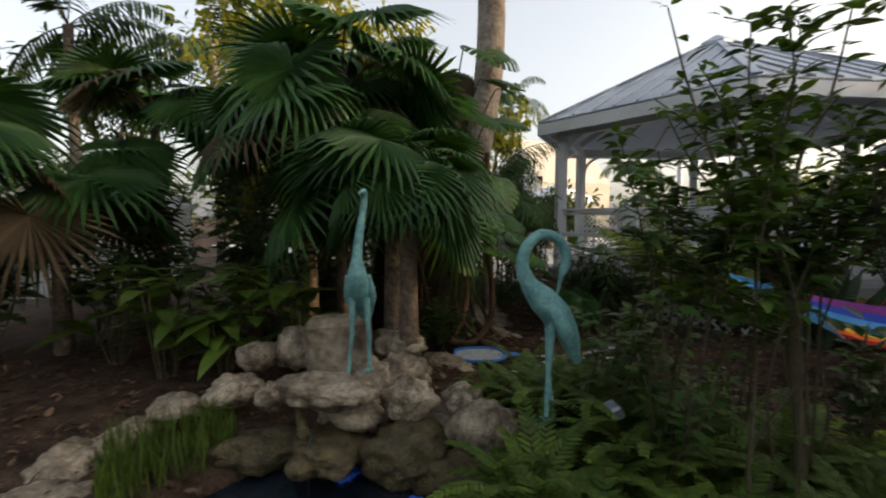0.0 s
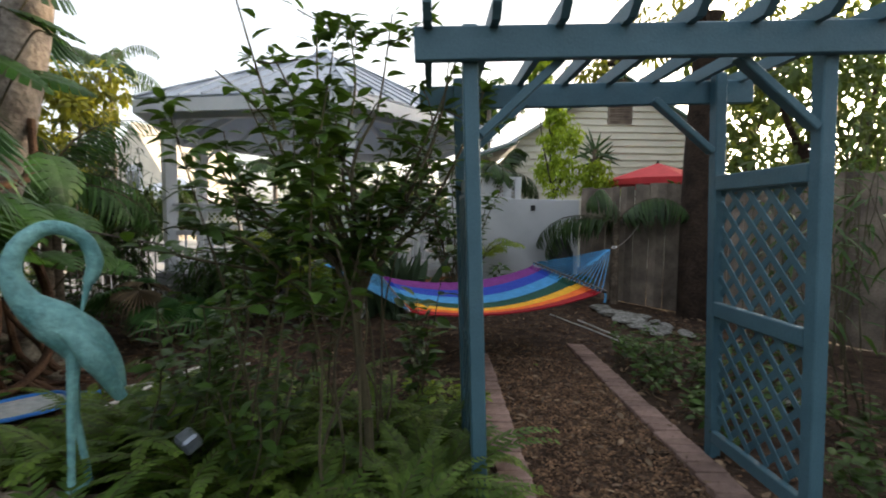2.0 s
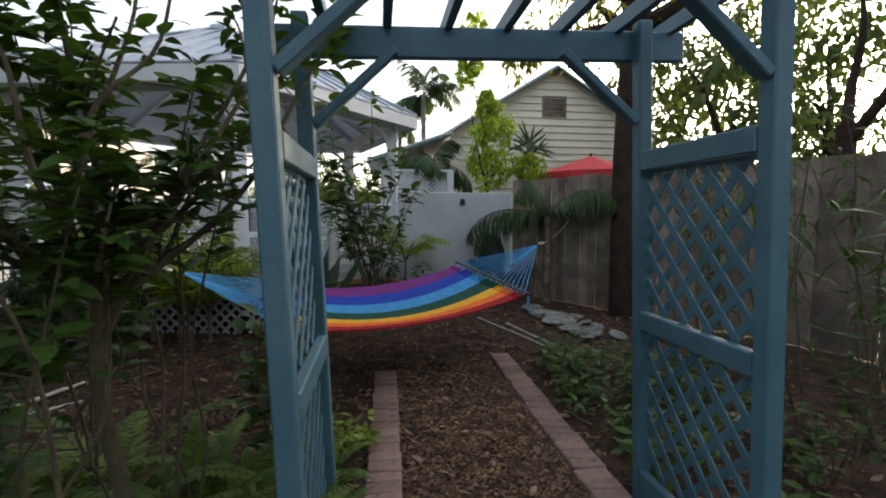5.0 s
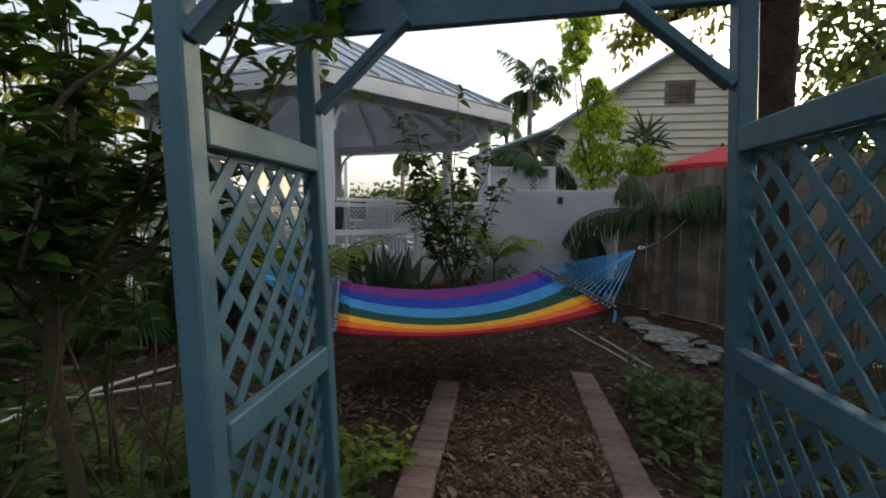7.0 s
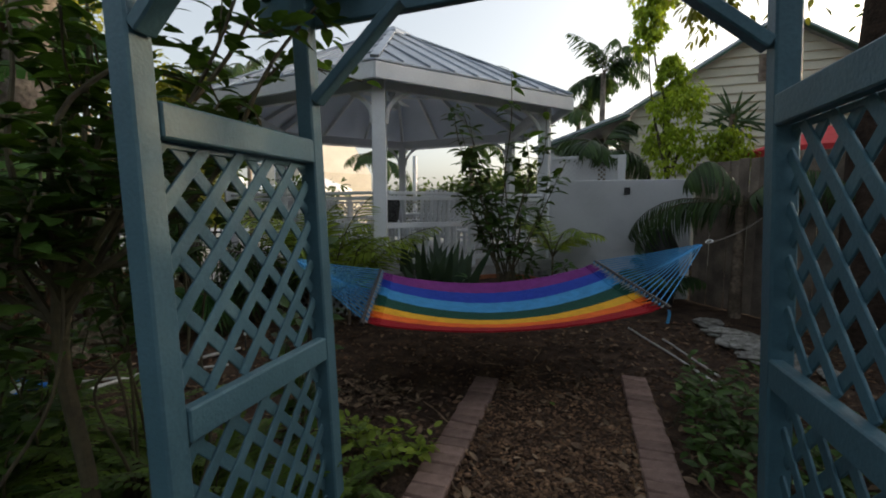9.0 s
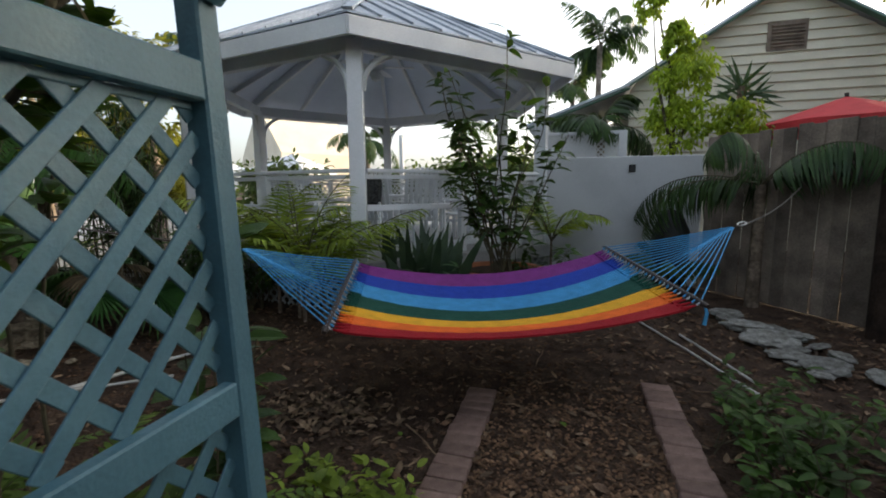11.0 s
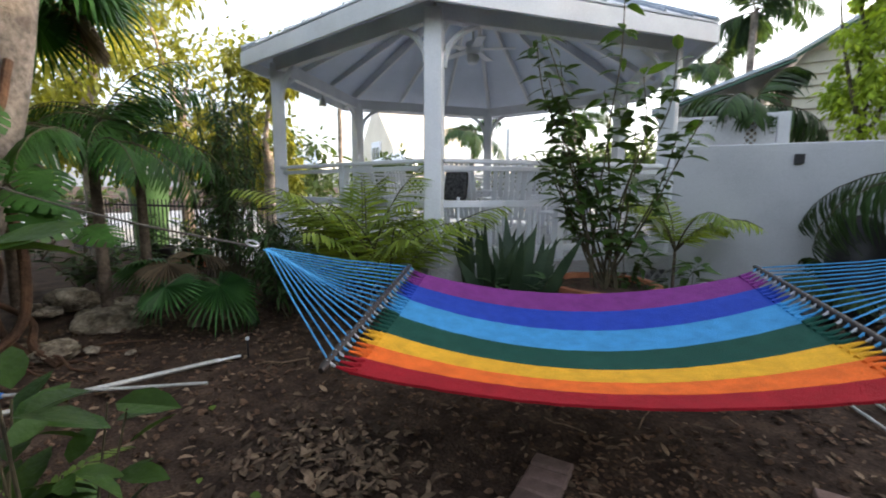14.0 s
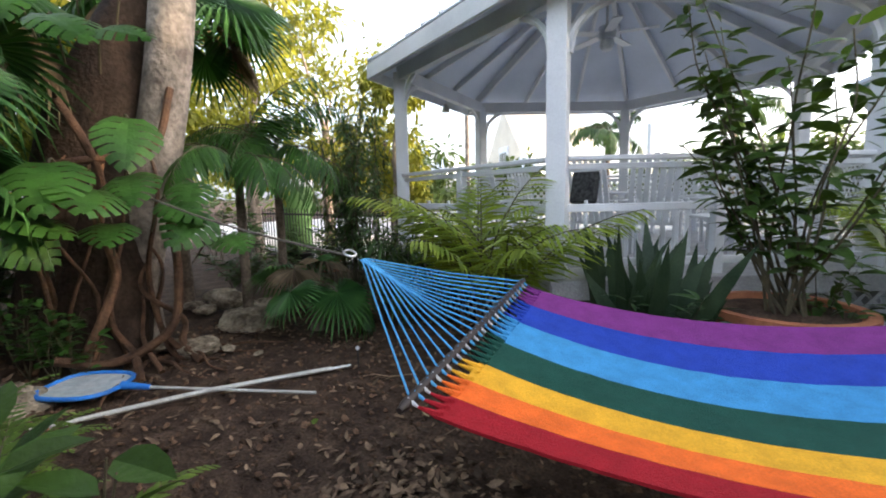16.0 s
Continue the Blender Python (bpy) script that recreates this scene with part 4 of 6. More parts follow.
for x, y, z, w, h in ((-2.51, -1.11, 0.25, 0.52, 0.29), (-2.20, -0.81, 0.23, 0.47, 0.34), (-1.92, -0.70, 0.19, 0.38, 0.31), (-2.83, -1.30, 0.21, 0.45, 0.29), (-1.67, -0.77, 0.14, 0.34, 0.29), (-2.66, -0.91, 0.12, 0.67, 0.34)):
    rock(x, y, z, w, h, random.randrange(6), meshes=WET, label="wet algae-brown rock at the waterfall")


def build_pond():
    g = Geo()
    n = 40
    rim = [(-2.08 + 0.80 * math.cos(2 * math.pi * i / n), -1.42 + 0.70 * math.sin(2 * math.pi * i / n), 0.13) for i in range(n)]
    g.add([(-2.08, -1.42, 0.13)] + rim, [(0, 1 + i, 1 + (i + 1) % n) for i in range(n)])
    tagged(part("pond_water", g, M_WATER), "still dark pond water reflecting the sky", "water", kind="structure")
    fall = tube(Geo(), curve([(-2.46, -1.24, 0.40), (-2.39, -1.30, 0.33), (-2.37, -1.31, 0.18), (-2.37, -1.31, 0.06)], 4), [0.006] * 13, 6)
    tagged(part("water_trickle", fall, M_WATER), "thin trickle of water falling into the pond", "water")
    spout = tube(Geo(), [(-2.72, -1.16, 0.42), (-2.48, -1.27, 0.41)], 0.03, 12)
    tagged(part("spout_pipe", spout, M_ROCK_WET), "short clay spout pipe under the top rock", "pipe")


build_pond()
# blue stones added to give the pond its bright blue reflections
for i in range(9):
    ob = new("glass_stone", ROCKS[i % 6].copy())
    ob.data.materials[0] = M_BLUE_GLINT
    a = rnd(0, 6.3)
    ob.matrix_basis = pose(-2.16 + 0.24 * math.cos(a), -1.06 + 0.16 * math.sin(a), 0.135, 0, 0, rnd(0, 360)) @ Matrix.Diagonal((rnd(0.07, 0.12), rnd(0.07, 0.12), rnd(0.07, 0.1), 1))
    tagged(ob, "shiny deep blue stone standing in for reflections on the pond", "glass stone", "blue glass stones")


# ---- plants ----
def plant(name, label, category, at, group=""):
    return thing(name, label, category, group, at=(at[0], at[1], at[2] if len(at) > 2 else ground_height(at[0], at[1])))


def fern_mesh(seed, n=11, length=0.62):
    random.seed(seed)
    g, s = Geo(), Geo()
    for i in range(n):
        frond(g, (rnd(-0.03, 0.03), rnd(-0.03, 0.03), 0), i * 360 / n + rnd(-20, 20), rnd(48, 80), length * rnd(0.7, 1.15), 0.085, 0.02, 24, rnd(0.9, 1.4), 0.12, s, 0.004, 0.75, 0.06)
    mg = g.mesh("foliage")
    mg.materials.append(M_FERN)
    ms = s.mesh("stem")
    ms.materials.append(M_STEM)
    return mg, ms


FERNS = [fern_mesh(20 + i, 10 + i % 3, 0.58 + 0.07 * (i % 4)) for i in range(5)]
random.seed(5)


def fern(x, y, scale, z=None, k=None):
    e = plant("fern", "green arching sword fern growing from the soil", "fern", (x, y, ground_height(x, y) if z is None else z), "ferns")
    e.matrix_basis = e.matrix_basis @ pose(0, 0, 0, 0, 0, rnd(0, 360)) @ Matrix.Scale(scale, 4)
    k = random.randrange(5) if k is None else k
    part("foliage", FERNS[k][0], M_FERN, e)
    part("stem", FERNS[k][1], M_STEM, e)


for i in range(64):
    x, y = rnd(-1.95, -0.22), rnd(-1.35, 0.75)
    if math.hypot(x + 1.65, y + 0.5) < 0.3 or (x > -0.42 and y < -0.6) or (x < -1.2 and y < -0.9):
        continue
    fern(x, y, rnd(0.75, 1.15))
for x, y, s in ((-0.30, 0.50, 0.75), (-0.20, 0.80, 0.6), (-0.28, 0.2, 0.8), (-0.55, 1.0, 0.55), (-0.9, -1.15, 0.8), (-1.1, -1.35, 0.7), (-0.62, -0.95, 0.85), (-2.3, 0.1, 0.8), (-2.0, 0.3, 0.9), (-1.2, 0.50, 1.0), (-2.35, 0.62, 0.85), (-1.9, 0.78, 0.8), (-0.5, -0.35, 1.0), (-0.75, -0.5, 1.05), (-0.4, -0.1, 0.9), (-1.0, -0.6, 1.05), (-1.2, 0.98, 0.8), (-1.02, 0.8, 1.3), (-0.12, 0.95, 0.62), (-0.05, 0.55, 0.7)):
    fern(x, y, s)


def leaves_on(g, pts, count, length, width, droop=0.3, spread=1.0, up=0.3):
    """Leaves round a stem's points."""
    for _ in range(count):
        i = random.randrange(len(pts))
        a = rnd(0, 6.3)
        d = np.array((math.cos(a) * spread, math.sin(a) * spread, up + rnd(-0.4, 0.5)))
        L = length * rnd(0.65, 1.2)
        leaf(g, np.asarray(pts[i]) + d * 0.02, d, (rnd(-0.5, 0.5), rnd(-0.5, 0.5), 1), L, width * L / length, droop * rnd(0.3, 1.5), rnd(0.1, 0.4))


def shrub(name, label, at, stems, mat, leaf_len, leaf_w, per, droop=0.3, stem_r=0.012, group="", category="shrub", spread=1.0, up=0.3, bare=0.33):
    """A woody plant: stems are lists of points relative to its foot."""
    e = plant(name, label, category, at, group)
    crown = Geo()
    for pts in stems:
        c = curve(pts, 6)
        part("stem", tube(Geo(), c, np.linspace(stem_r, stem_r * 0.35, len(c)), 7), M_STEM, e)
        tipside = c[int(len(c) * bare):]
        leaves_on(crown, tipside, per, leaf_len, leaf_w, droop, spread, up)
    part("crown", crown, mat, e)
    return e


def wander(start, goal, wobble=0.12, n=4):
    s, g = np.array(start, float), np.array(goal, float)
    return [s + (g - s) * i / n + (np.array([rnd(-wobble, wobble) for _ in range(3)]) if 0 < i < n else 0) for i in range(n + 1)]


# the tree-like shrub beside the arbor, reaching over it
def arbor_shrub():
    e = plant("shrub_tree", "slender branching shrub tree with oval green leaves beside the arbor", "small tree", (-0.62, 0.12, 0))
    crown = Geo()
    fork = np.array((0.0, 0.0, 1.28))
    main = curve([(0.05, -0.02, 0), (0.03, 0.02, 0.5), (-0.02, 0.0, 0.95), fork], 6)
    part("trunk", tube(Geo(), main, np.linspace(0.026, 0.02, len(main)), 9), M_STEM, e)
    goals = [(-0.55, -0.1, 1.65), (-0.9, 0.25, 1.6), (0.2, 0.15, 1.75), (0.42, 0.55, 2.45), (0.66, 0.66, 2.36), (-0.35, 0.45, 2.0), (-0.15, -0.2, 1.62), (-0.7, -0.3, 1.45), (0.5, 0.4, 2.5), (-0.55, 0.55, 1.5), (-0.3, 0.35, 2.55), (-1.1, 0.0, 1.35), (0.12, 0.62, 1.65), (0.1, -0.1, 1.5), (-0.4, -0.3, 1.2), (0.36, 0.75, 2.15), (-0.9, 0.5, 1.75), (-0.5, 0.2, 2.35), (-0.75, 0.45, 2.2), (-0.2, 0.7, 2.7), (-0.6, 0.0, 2.6), (0.1, 0.4, 2.6)]
    for gl in goals:
        c = curve(wander(fork - (0, 0, rnd(0, 0.25)), gl, 0.1, 3), 6)
        part("branch", tube(Geo(), c, np.linspace(0.013, 0.004, len(c)), 6), M_STEM, e)
        leaves_on(crown, c[5:], 30, 0.10, 0.052, 0.35)
        for _ in range(3):
            i = random.randrange(6, len(c))
            tw = curve(wander(c[i], c[i] + np.array((rnd(-0.3, 0.3), rnd(-0.3, 0.3), rnd(-0.2, 0.25))), 0.03, 2), 4)
            part("twig", tube(Geo(), tw, 0.004, 4), M_STEM, e)
            leaves_on(crown, tw, 11, 0.095, 0.048, 0.35)
    part("crown", crown, M_SHRUB, e)


arbor_shrub()
for x, y, h in ((-1.05, -0.05, 0.95), (-1.3, 0.35, 1.05), (-1.7, 0.55, 1.0), (-1.5, 0.1, 0.95)):
    stems = [wander((rnd(-0.08, 0.08), rnd(-0.08, 0.08), 0), (rnd(-0.3, 0.3), rnd(-0.3, 0.3), h * rnd(0.7, 1.1)), 0.06, 3) for _ in range(6)]
    shrub("shrub", "leafy green shrub with oval leaves near the arbor", (x, y), stems, M_SHRUB, 0.085, 0.04, 32, 0.35, 0.007, "arbor shrubs")

for x, y, h, n in ((-0.72, -0.08, 2.0, 4), (-0.6, 0.42, 1.9, 4), (-0.95, 0.55, 2.2, 5), (-1.08, 0.1, 1.9, 4)):
    stems = [wander((rnd(-0.08, 0.08), rnd(-0.08, 0.08), 0), (rnd(-0.34, 0.28), rnd(-0.32, 0.32), h * rnd(0.55, 1.1)), 0.07, 4) for _ in range(n)]
    shrub("shrub", "tall leafy green shrub with oval leaves pressed against the arbor", (x, y), stems, M_SHRUB, 0.09, 0.048, 70, 0.4, 0.008, "arbor shrubs", bare=0.68)

# low broad-leaved plants by the arbor's far side
for x, y, h, n in ((-0.36, 0.93, 1.2, 7),):
    stems = [wander((0, 0, 0), (rnd(-0.13, 0.16), rnd(-0.12, 0.16), h * rnd(0.6, 1.1)), 0.04, 3) for _ in range(n)]
    shrub("rubber_plant", "low plant with large glossy oval green leaves on the soil", (x, y), stems, M_SHRUB, 0.125, 0.062, 15, 0.25, 0.006, "broad-leaved plants")
for x, y in ((-0.06, 1.22), (-0.2, 1.42), (0.0, 1.48), (-0.35, 1.45)):
    stems = [wander((0, 0, 0), (rnd(-0.15, 0.15), rnd(-0.15, 0.15), rnd(0.1, 0.22)), 0.03, 3) for _ in range(6)]
    shrub("ground_plant", "low yellow-green leafy plant at the arbor foot", (x, y), stems, M_ARECA, 0.075, 0.04, 8, 0.3, 0.004, "yellow-green plants", "plant")


def fan_palm(at, height, count, radius, heading0=0.0, lean=(0, 0), dry=2, label="fan palm with drooping pleated leaves on long stalks"):
    e = plant("fan_palm", label, "palm", at, "fan palms")
    top = np.array((lean[0], lean[1], height))
    c = curve([(0, 0, 0), top * np.array((0.3, 0.3, 0.5)), top], 8)
    part("trunk", tube(Geo(), c, np.linspace(0.085, 0.055, len(c)), 10), M_PALM_TRUNK, e)
    for i in range(count):
        a = radians(heading0 + i * 137.5)
        rise = rnd(-0.15, 1.0)
        L = radius * rnd(0.9, 1.35)
        out = np.array((math.cos(a), math.sin(a), 0))
        hub = top + out * L * math.cos(rise) * 0.95 + np.array((0, 0, L * math.sin(rise) - 0.15 * L))
        mid = top + out * L * 0.45 * math.cos(rise) + np.array((0, 0, L * 0.55 * math.sin(rise) + 0.05))
        st = curve([top, mid, hub], 5)
        brown = i >= count - dry
        stalk = part("stalk", tube(Geo(), st, np.linspace(0.014, 0.007, len(st)), 6), M_STEM, e)
        g = Geo()
        d = unit(st[-1] - st[-3]) + np.array((0, 0, -0.35 - 0.5 * (rise < 0.3)))
        fan_leaf(g, hub, d, unit(out * rnd(0.3, 1.2) + np.array((rnd(-0.5, 0.5), rnd(-0.5, 0.5), rnd(0.3, 0.8)))), radius * rnd(0.8, 1.15), 34, 310, rnd(0.12, 0.7), rnd(0.38, 0.5))
        part("fan", g, M_FAN_BROWN if brown else M_FAN, e, "dry brown fan leaf" if brown else "")
    return e


fan_palm((-3.35, 0.05), 1.45, 14, 0.70, 20, dry=0)
fan_palm((-4.15, 0.10), 2.5, 14, 0.78, 140, dry=1)
fan_palm((-2.95, -0.12), 1.5, 9, 0.44, 300, dry=0)
fan_palm((-4.3, -0.2), 1.9, 14, 0.72, 75)
fan_palm((-5.9, -1.9), 1.3, 12, 0.75, 50)
fan_palm((-6.6, -0.9), 2.4, 12, 0.75, 10)
fan_palm((-5.2, -2.9), 1.6, 12, 0.72, 160)
fan_palm((-5.2, 0.5), 2.6, 14, 0.8, 190)
fan_palm((-5.6, 2.3), 3.3, 13, 0.85, 250)
fan_palm((-3.55, 3.05), 0.35, 8, 0.45, 30)

for x, y, h in ((-5.6, -0.3, 1.7), (-6.2, -1.4, 1.6), (-5.4, 0.9, 1.8), (-6.6, 0.3, 2.2), (-4.9, 0.3, 1.3), (-7.2, -0.8, 2.0), (-6.8, 1.8, 2.4), (-5.9, -2.6, 1.4), (-7.5, -2.6, 1.8)):
    stems = [wander((rnd(-0.3, 0.3), rnd(-0.3, 0.3), 0), (rnd(-0.8, 0.8), rnd(-0.8, 0.8), h * rnd(0.5, 1.1)), 0.1, 4) for _ in range(14)]
    shrub("shrub", "dense dark green shrub behind the fan palms", (x, y), stems, M_HEDGE, 0.17, 0.075, 40, 0.4, 0.01, "back shrubs")

# broad speckled leaves behind the pond
for x, y in ((-4.5, -1.4), (-4.9, -1.2), (-4.7, -0.85), (-4.2, -1.05), (-4.3, -0.65), (-5.2, -1.6), (-3.95, -0.55)):
    e = plant("dumb_cane", "clump of broad speckled green leaves behind the pond", "plant", (x, y), "dumb canes")
    g = Geo()
    for i in range(22):
        a = rnd(0, 6.3)
        base = np.array((rnd(-0.16, 0.16), rnd(-0.16, 0.16), rnd(0.15, 0.85)))
        part("stalk", tube(Geo(), [(base[0] * 0.4, base[1] * 0.4, 0), base], 0.009, 5), M_STEM, e) if i < 8 else None
        leaf(g, base, (math.cos(a), math.sin(a), rnd(0.1, 0.9)), (0, 0, 1), rnd(0.3, 0.46), rnd(0.14, 0.2), 0.55, 0.15)
    part("crown", g, M_FERN, e)


# ---- big old tree with climbing roots and split leaves ----
def big_tree():
    e = plant("old_tree", "old grey tree wrapped in brown climbing roots and split-leaf vines", "tree", (-4.12, 1.55, 0.0))
    c = curve([(-0.18, -0.12, -0.1), (-0.12, 0.0, 0.6), (0.0, 0.22, 1.4), (0.12, 0.42, 2.4), (0.22, 0.55, 3.6), (0.1, 0.6, 5.2), (-0.4, 0.5, 7.0)], 8)
    part("trunk", tube(Geo(), c, np.interp(np.linspace(0, 1, len(c)), [0, 0.15, 0.3, 0.5, 1], [0.42, 0.27, 0.205, 0.185, 0.15]), 20), M_BARK, e, "pale grey trunk")
    c = curve([(-0.45, -0.35, -0.1), (-0.42, -0.28, 0.8), (-0.36, -0.12, 1.8), (-0.25, 0.12, 2.5), (-0.1, 0.4, 3.2)], 8)
    part("trunk", tube(Geo(), c, np.interp(np.linspace(0, 1, len(c)), [0, 0.25, 0.7, 1], [0.56, 0.43, 0.36, 0.24]), 18), M_BARK_DARK, e, "dark brown second trunk")
    c = curve([(0.05, -0.3, -0.1), (-0.1, -0.12, 0.7), (-0.2, 0.02, 1.6), (-0.15, 0.1, 2.6)], 8)
    part("trunk", tube(Geo(), c, np.linspace(0.40, 0.24, len(c)), 16), M_BARK_DARK, e)
    for i in range(13):
        a = rnd(-1.5, 1.2)
        r0 = rnd(0.30, 0.55)
        base = np.array((math.cos(a) * r0 - 0.15 + 0.18, math.sin(a) * r0 - 0.05, 0))
        z = rnd(0.5, 2.6)
        pts = [base + (rnd(0, 0.35) * math.cos(a), rnd(0, 0.35) * math.sin(a), 0.0), base + (0.05, 0, 0.15), base * 0.85 + (rnd(-0.1, 0.1), rnd(-0.15, 0.15), z * 0.35), base * 0.8 + (rnd(-0.12, 0.12), rnd(-0.2, 0.2), z * 0.7), base * 0.35 + (-0.12, rnd(-0.1, 0.1), z)]
        cc = curve(pts, 6)
        part("root", tube(Geo(), cc, np.linspace(rnd(0.018, 0.04), 0.01, len(cc)), 8), M_ROOT, e)
    # a few thick hanging loops
    for pts, r in (([(0.55, -0.55, 0.22), (0.58, -0.2, 0.12), (0.52, 0.2, 0.3), (0.46, 0.30, 0.75), (0.32, 0.30, 1.2)], 0.036), ([(0.45, -0.42, 0.10), (0.50, -0.25, 0.45), (0.42, -0.12, 0.8), (0.38, -0.2, 1.3), (0.32, -0.12, 1.75)], 0.034),
                   ([(0.30, -0.55, 1.6), (0.42, -0.3, 1.66), (0.45, 0.02, 1.72), (0.42, 0.25, 1.85), (0.3, 0.4, 2.3)], 0.03), ([(0.42, -0.35, 2.1), (0.45, -0.22, 1.8), (0.42, -0.15, 1.5), (0.4, -0.2, 1.1)], 0.03)):
        cc = curve(pts, 8)
        part("root", tube(Geo(), cc, r, 9), M_ROOT, e)
    # high crown over the garden, out of view, added to shade what lies below
    crown = Geo()
    for cx, cy, cz, r in ((0.4, 0.6, 6.4, 1.9), (1.9, -0.3, 6.0, 1.6), (-1.4, 0.2, 6.5, 1.7), (0.6, -1.8, 6.1, 1.7), (0.2, 2.0, 6.8, 1.6), (2.6, 1.2, 6.6, 1.4), (-0.6, -0.9, 7.4, 1.6)):
        limb = curve(wander((-0.2, 0.55, 5.6), (cx, cy, cz), 0.2, 3), 5)
        part("limb", tube(Geo(), limb, np.linspace(0.09, 0.02, len(limb)), 8), M_BARK, e)
        for _ in range(34):
            v = unit([random.gauss(0, 1) for _ in range(3)]) * random.random() ** 0.45
            p = np.array((cx, cy, cz)) + v * np.array((r, r, r * 0.55))
            for _ in range(24):
                q = p + np.array([random.gauss(0, 0.2) for _ in range(3)])
                blade(crown, q, (rnd(-1, 1), rnd(-1, 1), rnd(-0.6, 0.5)), (rnd(-0.6, 0.6), rnd(-0.6, 0.6), 1), rnd(0.14, 0.24), 0.09, 0.3)
    part("crown", crown, M_TREE, e)
    # fine ground roots
    for i in range(14):
        a = rnd(-1.2, 1.3)
        p0 = np.array((math.cos(a) * 0.5, math.sin(a) * 0.5, 0.05))
        p1 = p0 + np.array((math.cos(a + rnd(-0.5, 0.5)) * rnd(0.3, 0.9), math.sin(a + rnd(-0.5, 0.5)) * rnd(0.3, 0.9), -0.03))
        cc = curve(wander(p0, p1, 0.05, 3), 5)
        part("root", tube(Geo(), cc, np.linspace(0.016, 0.006, len(cc)), 6), M_ROOT, e)
    return e


big_tree()


def split_leaf(g, p, d, up, L):
    """A heart-shaped leaf cut into lobes."""
    b = basis(d, up)
    vs, fs = [], []
    n = 7
    for sg in (-1, 1):
        for i in range(n):
            s0, s1 = i / n, (i + 0.66) / n
            wid = lambda s: 0.52 * L * math.sin(math.pi * (0.16 + 0.84 * s) ** 0.75) + 0.02 * L
            y0, y1 = s0 * L, s1 * L
            w0, w1 = wid(s0), wid(s1)
            k = len(vs)
            lift = 0.12
            vs += [(0, y0, -0.2 * L * s0 * s0), (0, y1, -0.2 * L * s1 * s1), (sg * w1 * 0.55, y1 + 0.05 * L, -0.2 * L * s1 * s1 + lift * w1 * 0.5), (sg * w0 * 0.55, y0 + 0.0 * L, -0.2 * L * s0 * s0 + lift * w0 * 0.5),
                   (sg * w1, y1 + 0.10 * L, -0.2 * L * s1 - 0.03 * L), (sg * w0 * 0.98, y0 + 0.08 * L, -0.2 * L * s0 - 0.03 * L)]
            f = [(k, k + 3, k + 2, k + 1), (k + 3, k + 5, k + 4, k + 2)]
            fs += f if sg > 0 else [q[::-1] for q in f]
    # the inner third is uncut
    g.add(np.array(vs) @ b.T + np.asarray(p), fs)
    leaf(g, p, d, up, L * 0.98, L * 0.38, 0.2, 0.12)


def monstera():
    e = plant("monstera", "split-leaf monstera vine with big green leaves climbing the tree", "climbing plant", (-3.78, 1.45, 0.0))
    spots = [(0.45, -0.35, 1.62, 0.42), (0.35, 0.10, 1.55, 0.34), (0.45, -0.6, 1.2, 0.30), (0.42, 0.02, 2.55, 0.34), (0.35, -0.25, 2.6, 0.36), (0.3, 0.35, 1.35, 0.34), (0.42, 0.55, 1.25, 0.36), (0.32, -0.45, 2.75, 0.3), (0.4, -0.1, 2.95, 0.36), (0.5, -0.15, 1.45, 0.40),
             (0.42, 0.2, 2.9, 0.34), (0.3, -0.6, 2.3, 0.3), (0.55, -0.55, 1.28, 0.32), (0.42, -0.4, 3.2, 0.36), (0.25, 0.55, 1.5, 0.3), (0.45, 0.12, 1.95, 0.36), (0.3, 0.75, 1.05, 0.3), (0.5, -0.05, 1.2, 0.3), (0.4, 0.3, 3.3, 0.36)]
    for x, y, z, L in spots:
        d = np.array((rnd(0.3, 0.9), rnd(-0.8, 0.6), rnd(-0.55, -0.05)))
        g = Geo()
        split_leaf(g, (x, y, z), d, (rnd(0.3, 0.9), rnd(-0.5, 0.3), 0.9), L * 1.15)
        part("leaf", g, M_MONSTERA, e)
        part("stalk", tube(Geo(), curve([(x - 0.25, y * 0.7, z - 0.25), (x - 0.1, y * 0.9, z + 0.02), (x, y, z)], 4), 0.008, 5), M_STEM, e)


monstera()
for x, y, s in ((-3.68, 1.0, 0.42), (-3.6, 1.12, 0.35), (-3.78, 0.85, 0.45)):
    stems = [wander((0, 0, 0), (rnd(-0.2, 0.2), rnd(-0.2, 0.2), s * rnd(0.8, 1.6)), 0.04, 3) for _ in range(6)]
    shrub("vine", "small bright green leafy vine at the tree foot", (x, y), stems, M_MONSTERA, 0.09, 0.05, 14, 0.3, 0.005, "vines")


# ---- feather palms ----
def feather_palm(name, label, at, trunk_h, fronds, length, leaflet, width, mat, trunk_r=0.05, n=34, droop=1.1, hang=0.5, rises=(15, 75), lean=(0, 0), group="", start=0.0, tmat=None, crown_base=None):
    e = plant(name, label, "palm", at, group)
    top = np.array((lean[0], lean[1], trunk_h))
    if trunk_h > 0.1:
        c = curve([(0, 0, 0), top * np.array((0.35, 0.35, 0.5)), top], 8)
        part("trunk", tube(Geo(), c, np.linspace(trunk_r, trunk_r * 0.7, len(c)), 10), tmat or M_PALM_TRUNK, e)
    for i in range(fronds):
        g, s = Geo(), Geo()
        frond(g, top, start + i * 137.5 + rnd(-12, 12), rises[0] + (rises[1] - rises[0]) * ((i * 0.618) % 1), length * rnd(0.8, 1.15), leaflet, width, n, droop * rnd(0.8, 1.2), hang, s, 0.012)
        f = part("frond", g, mat, e)
        part("rachis", s, M_STEM, f)
    return e


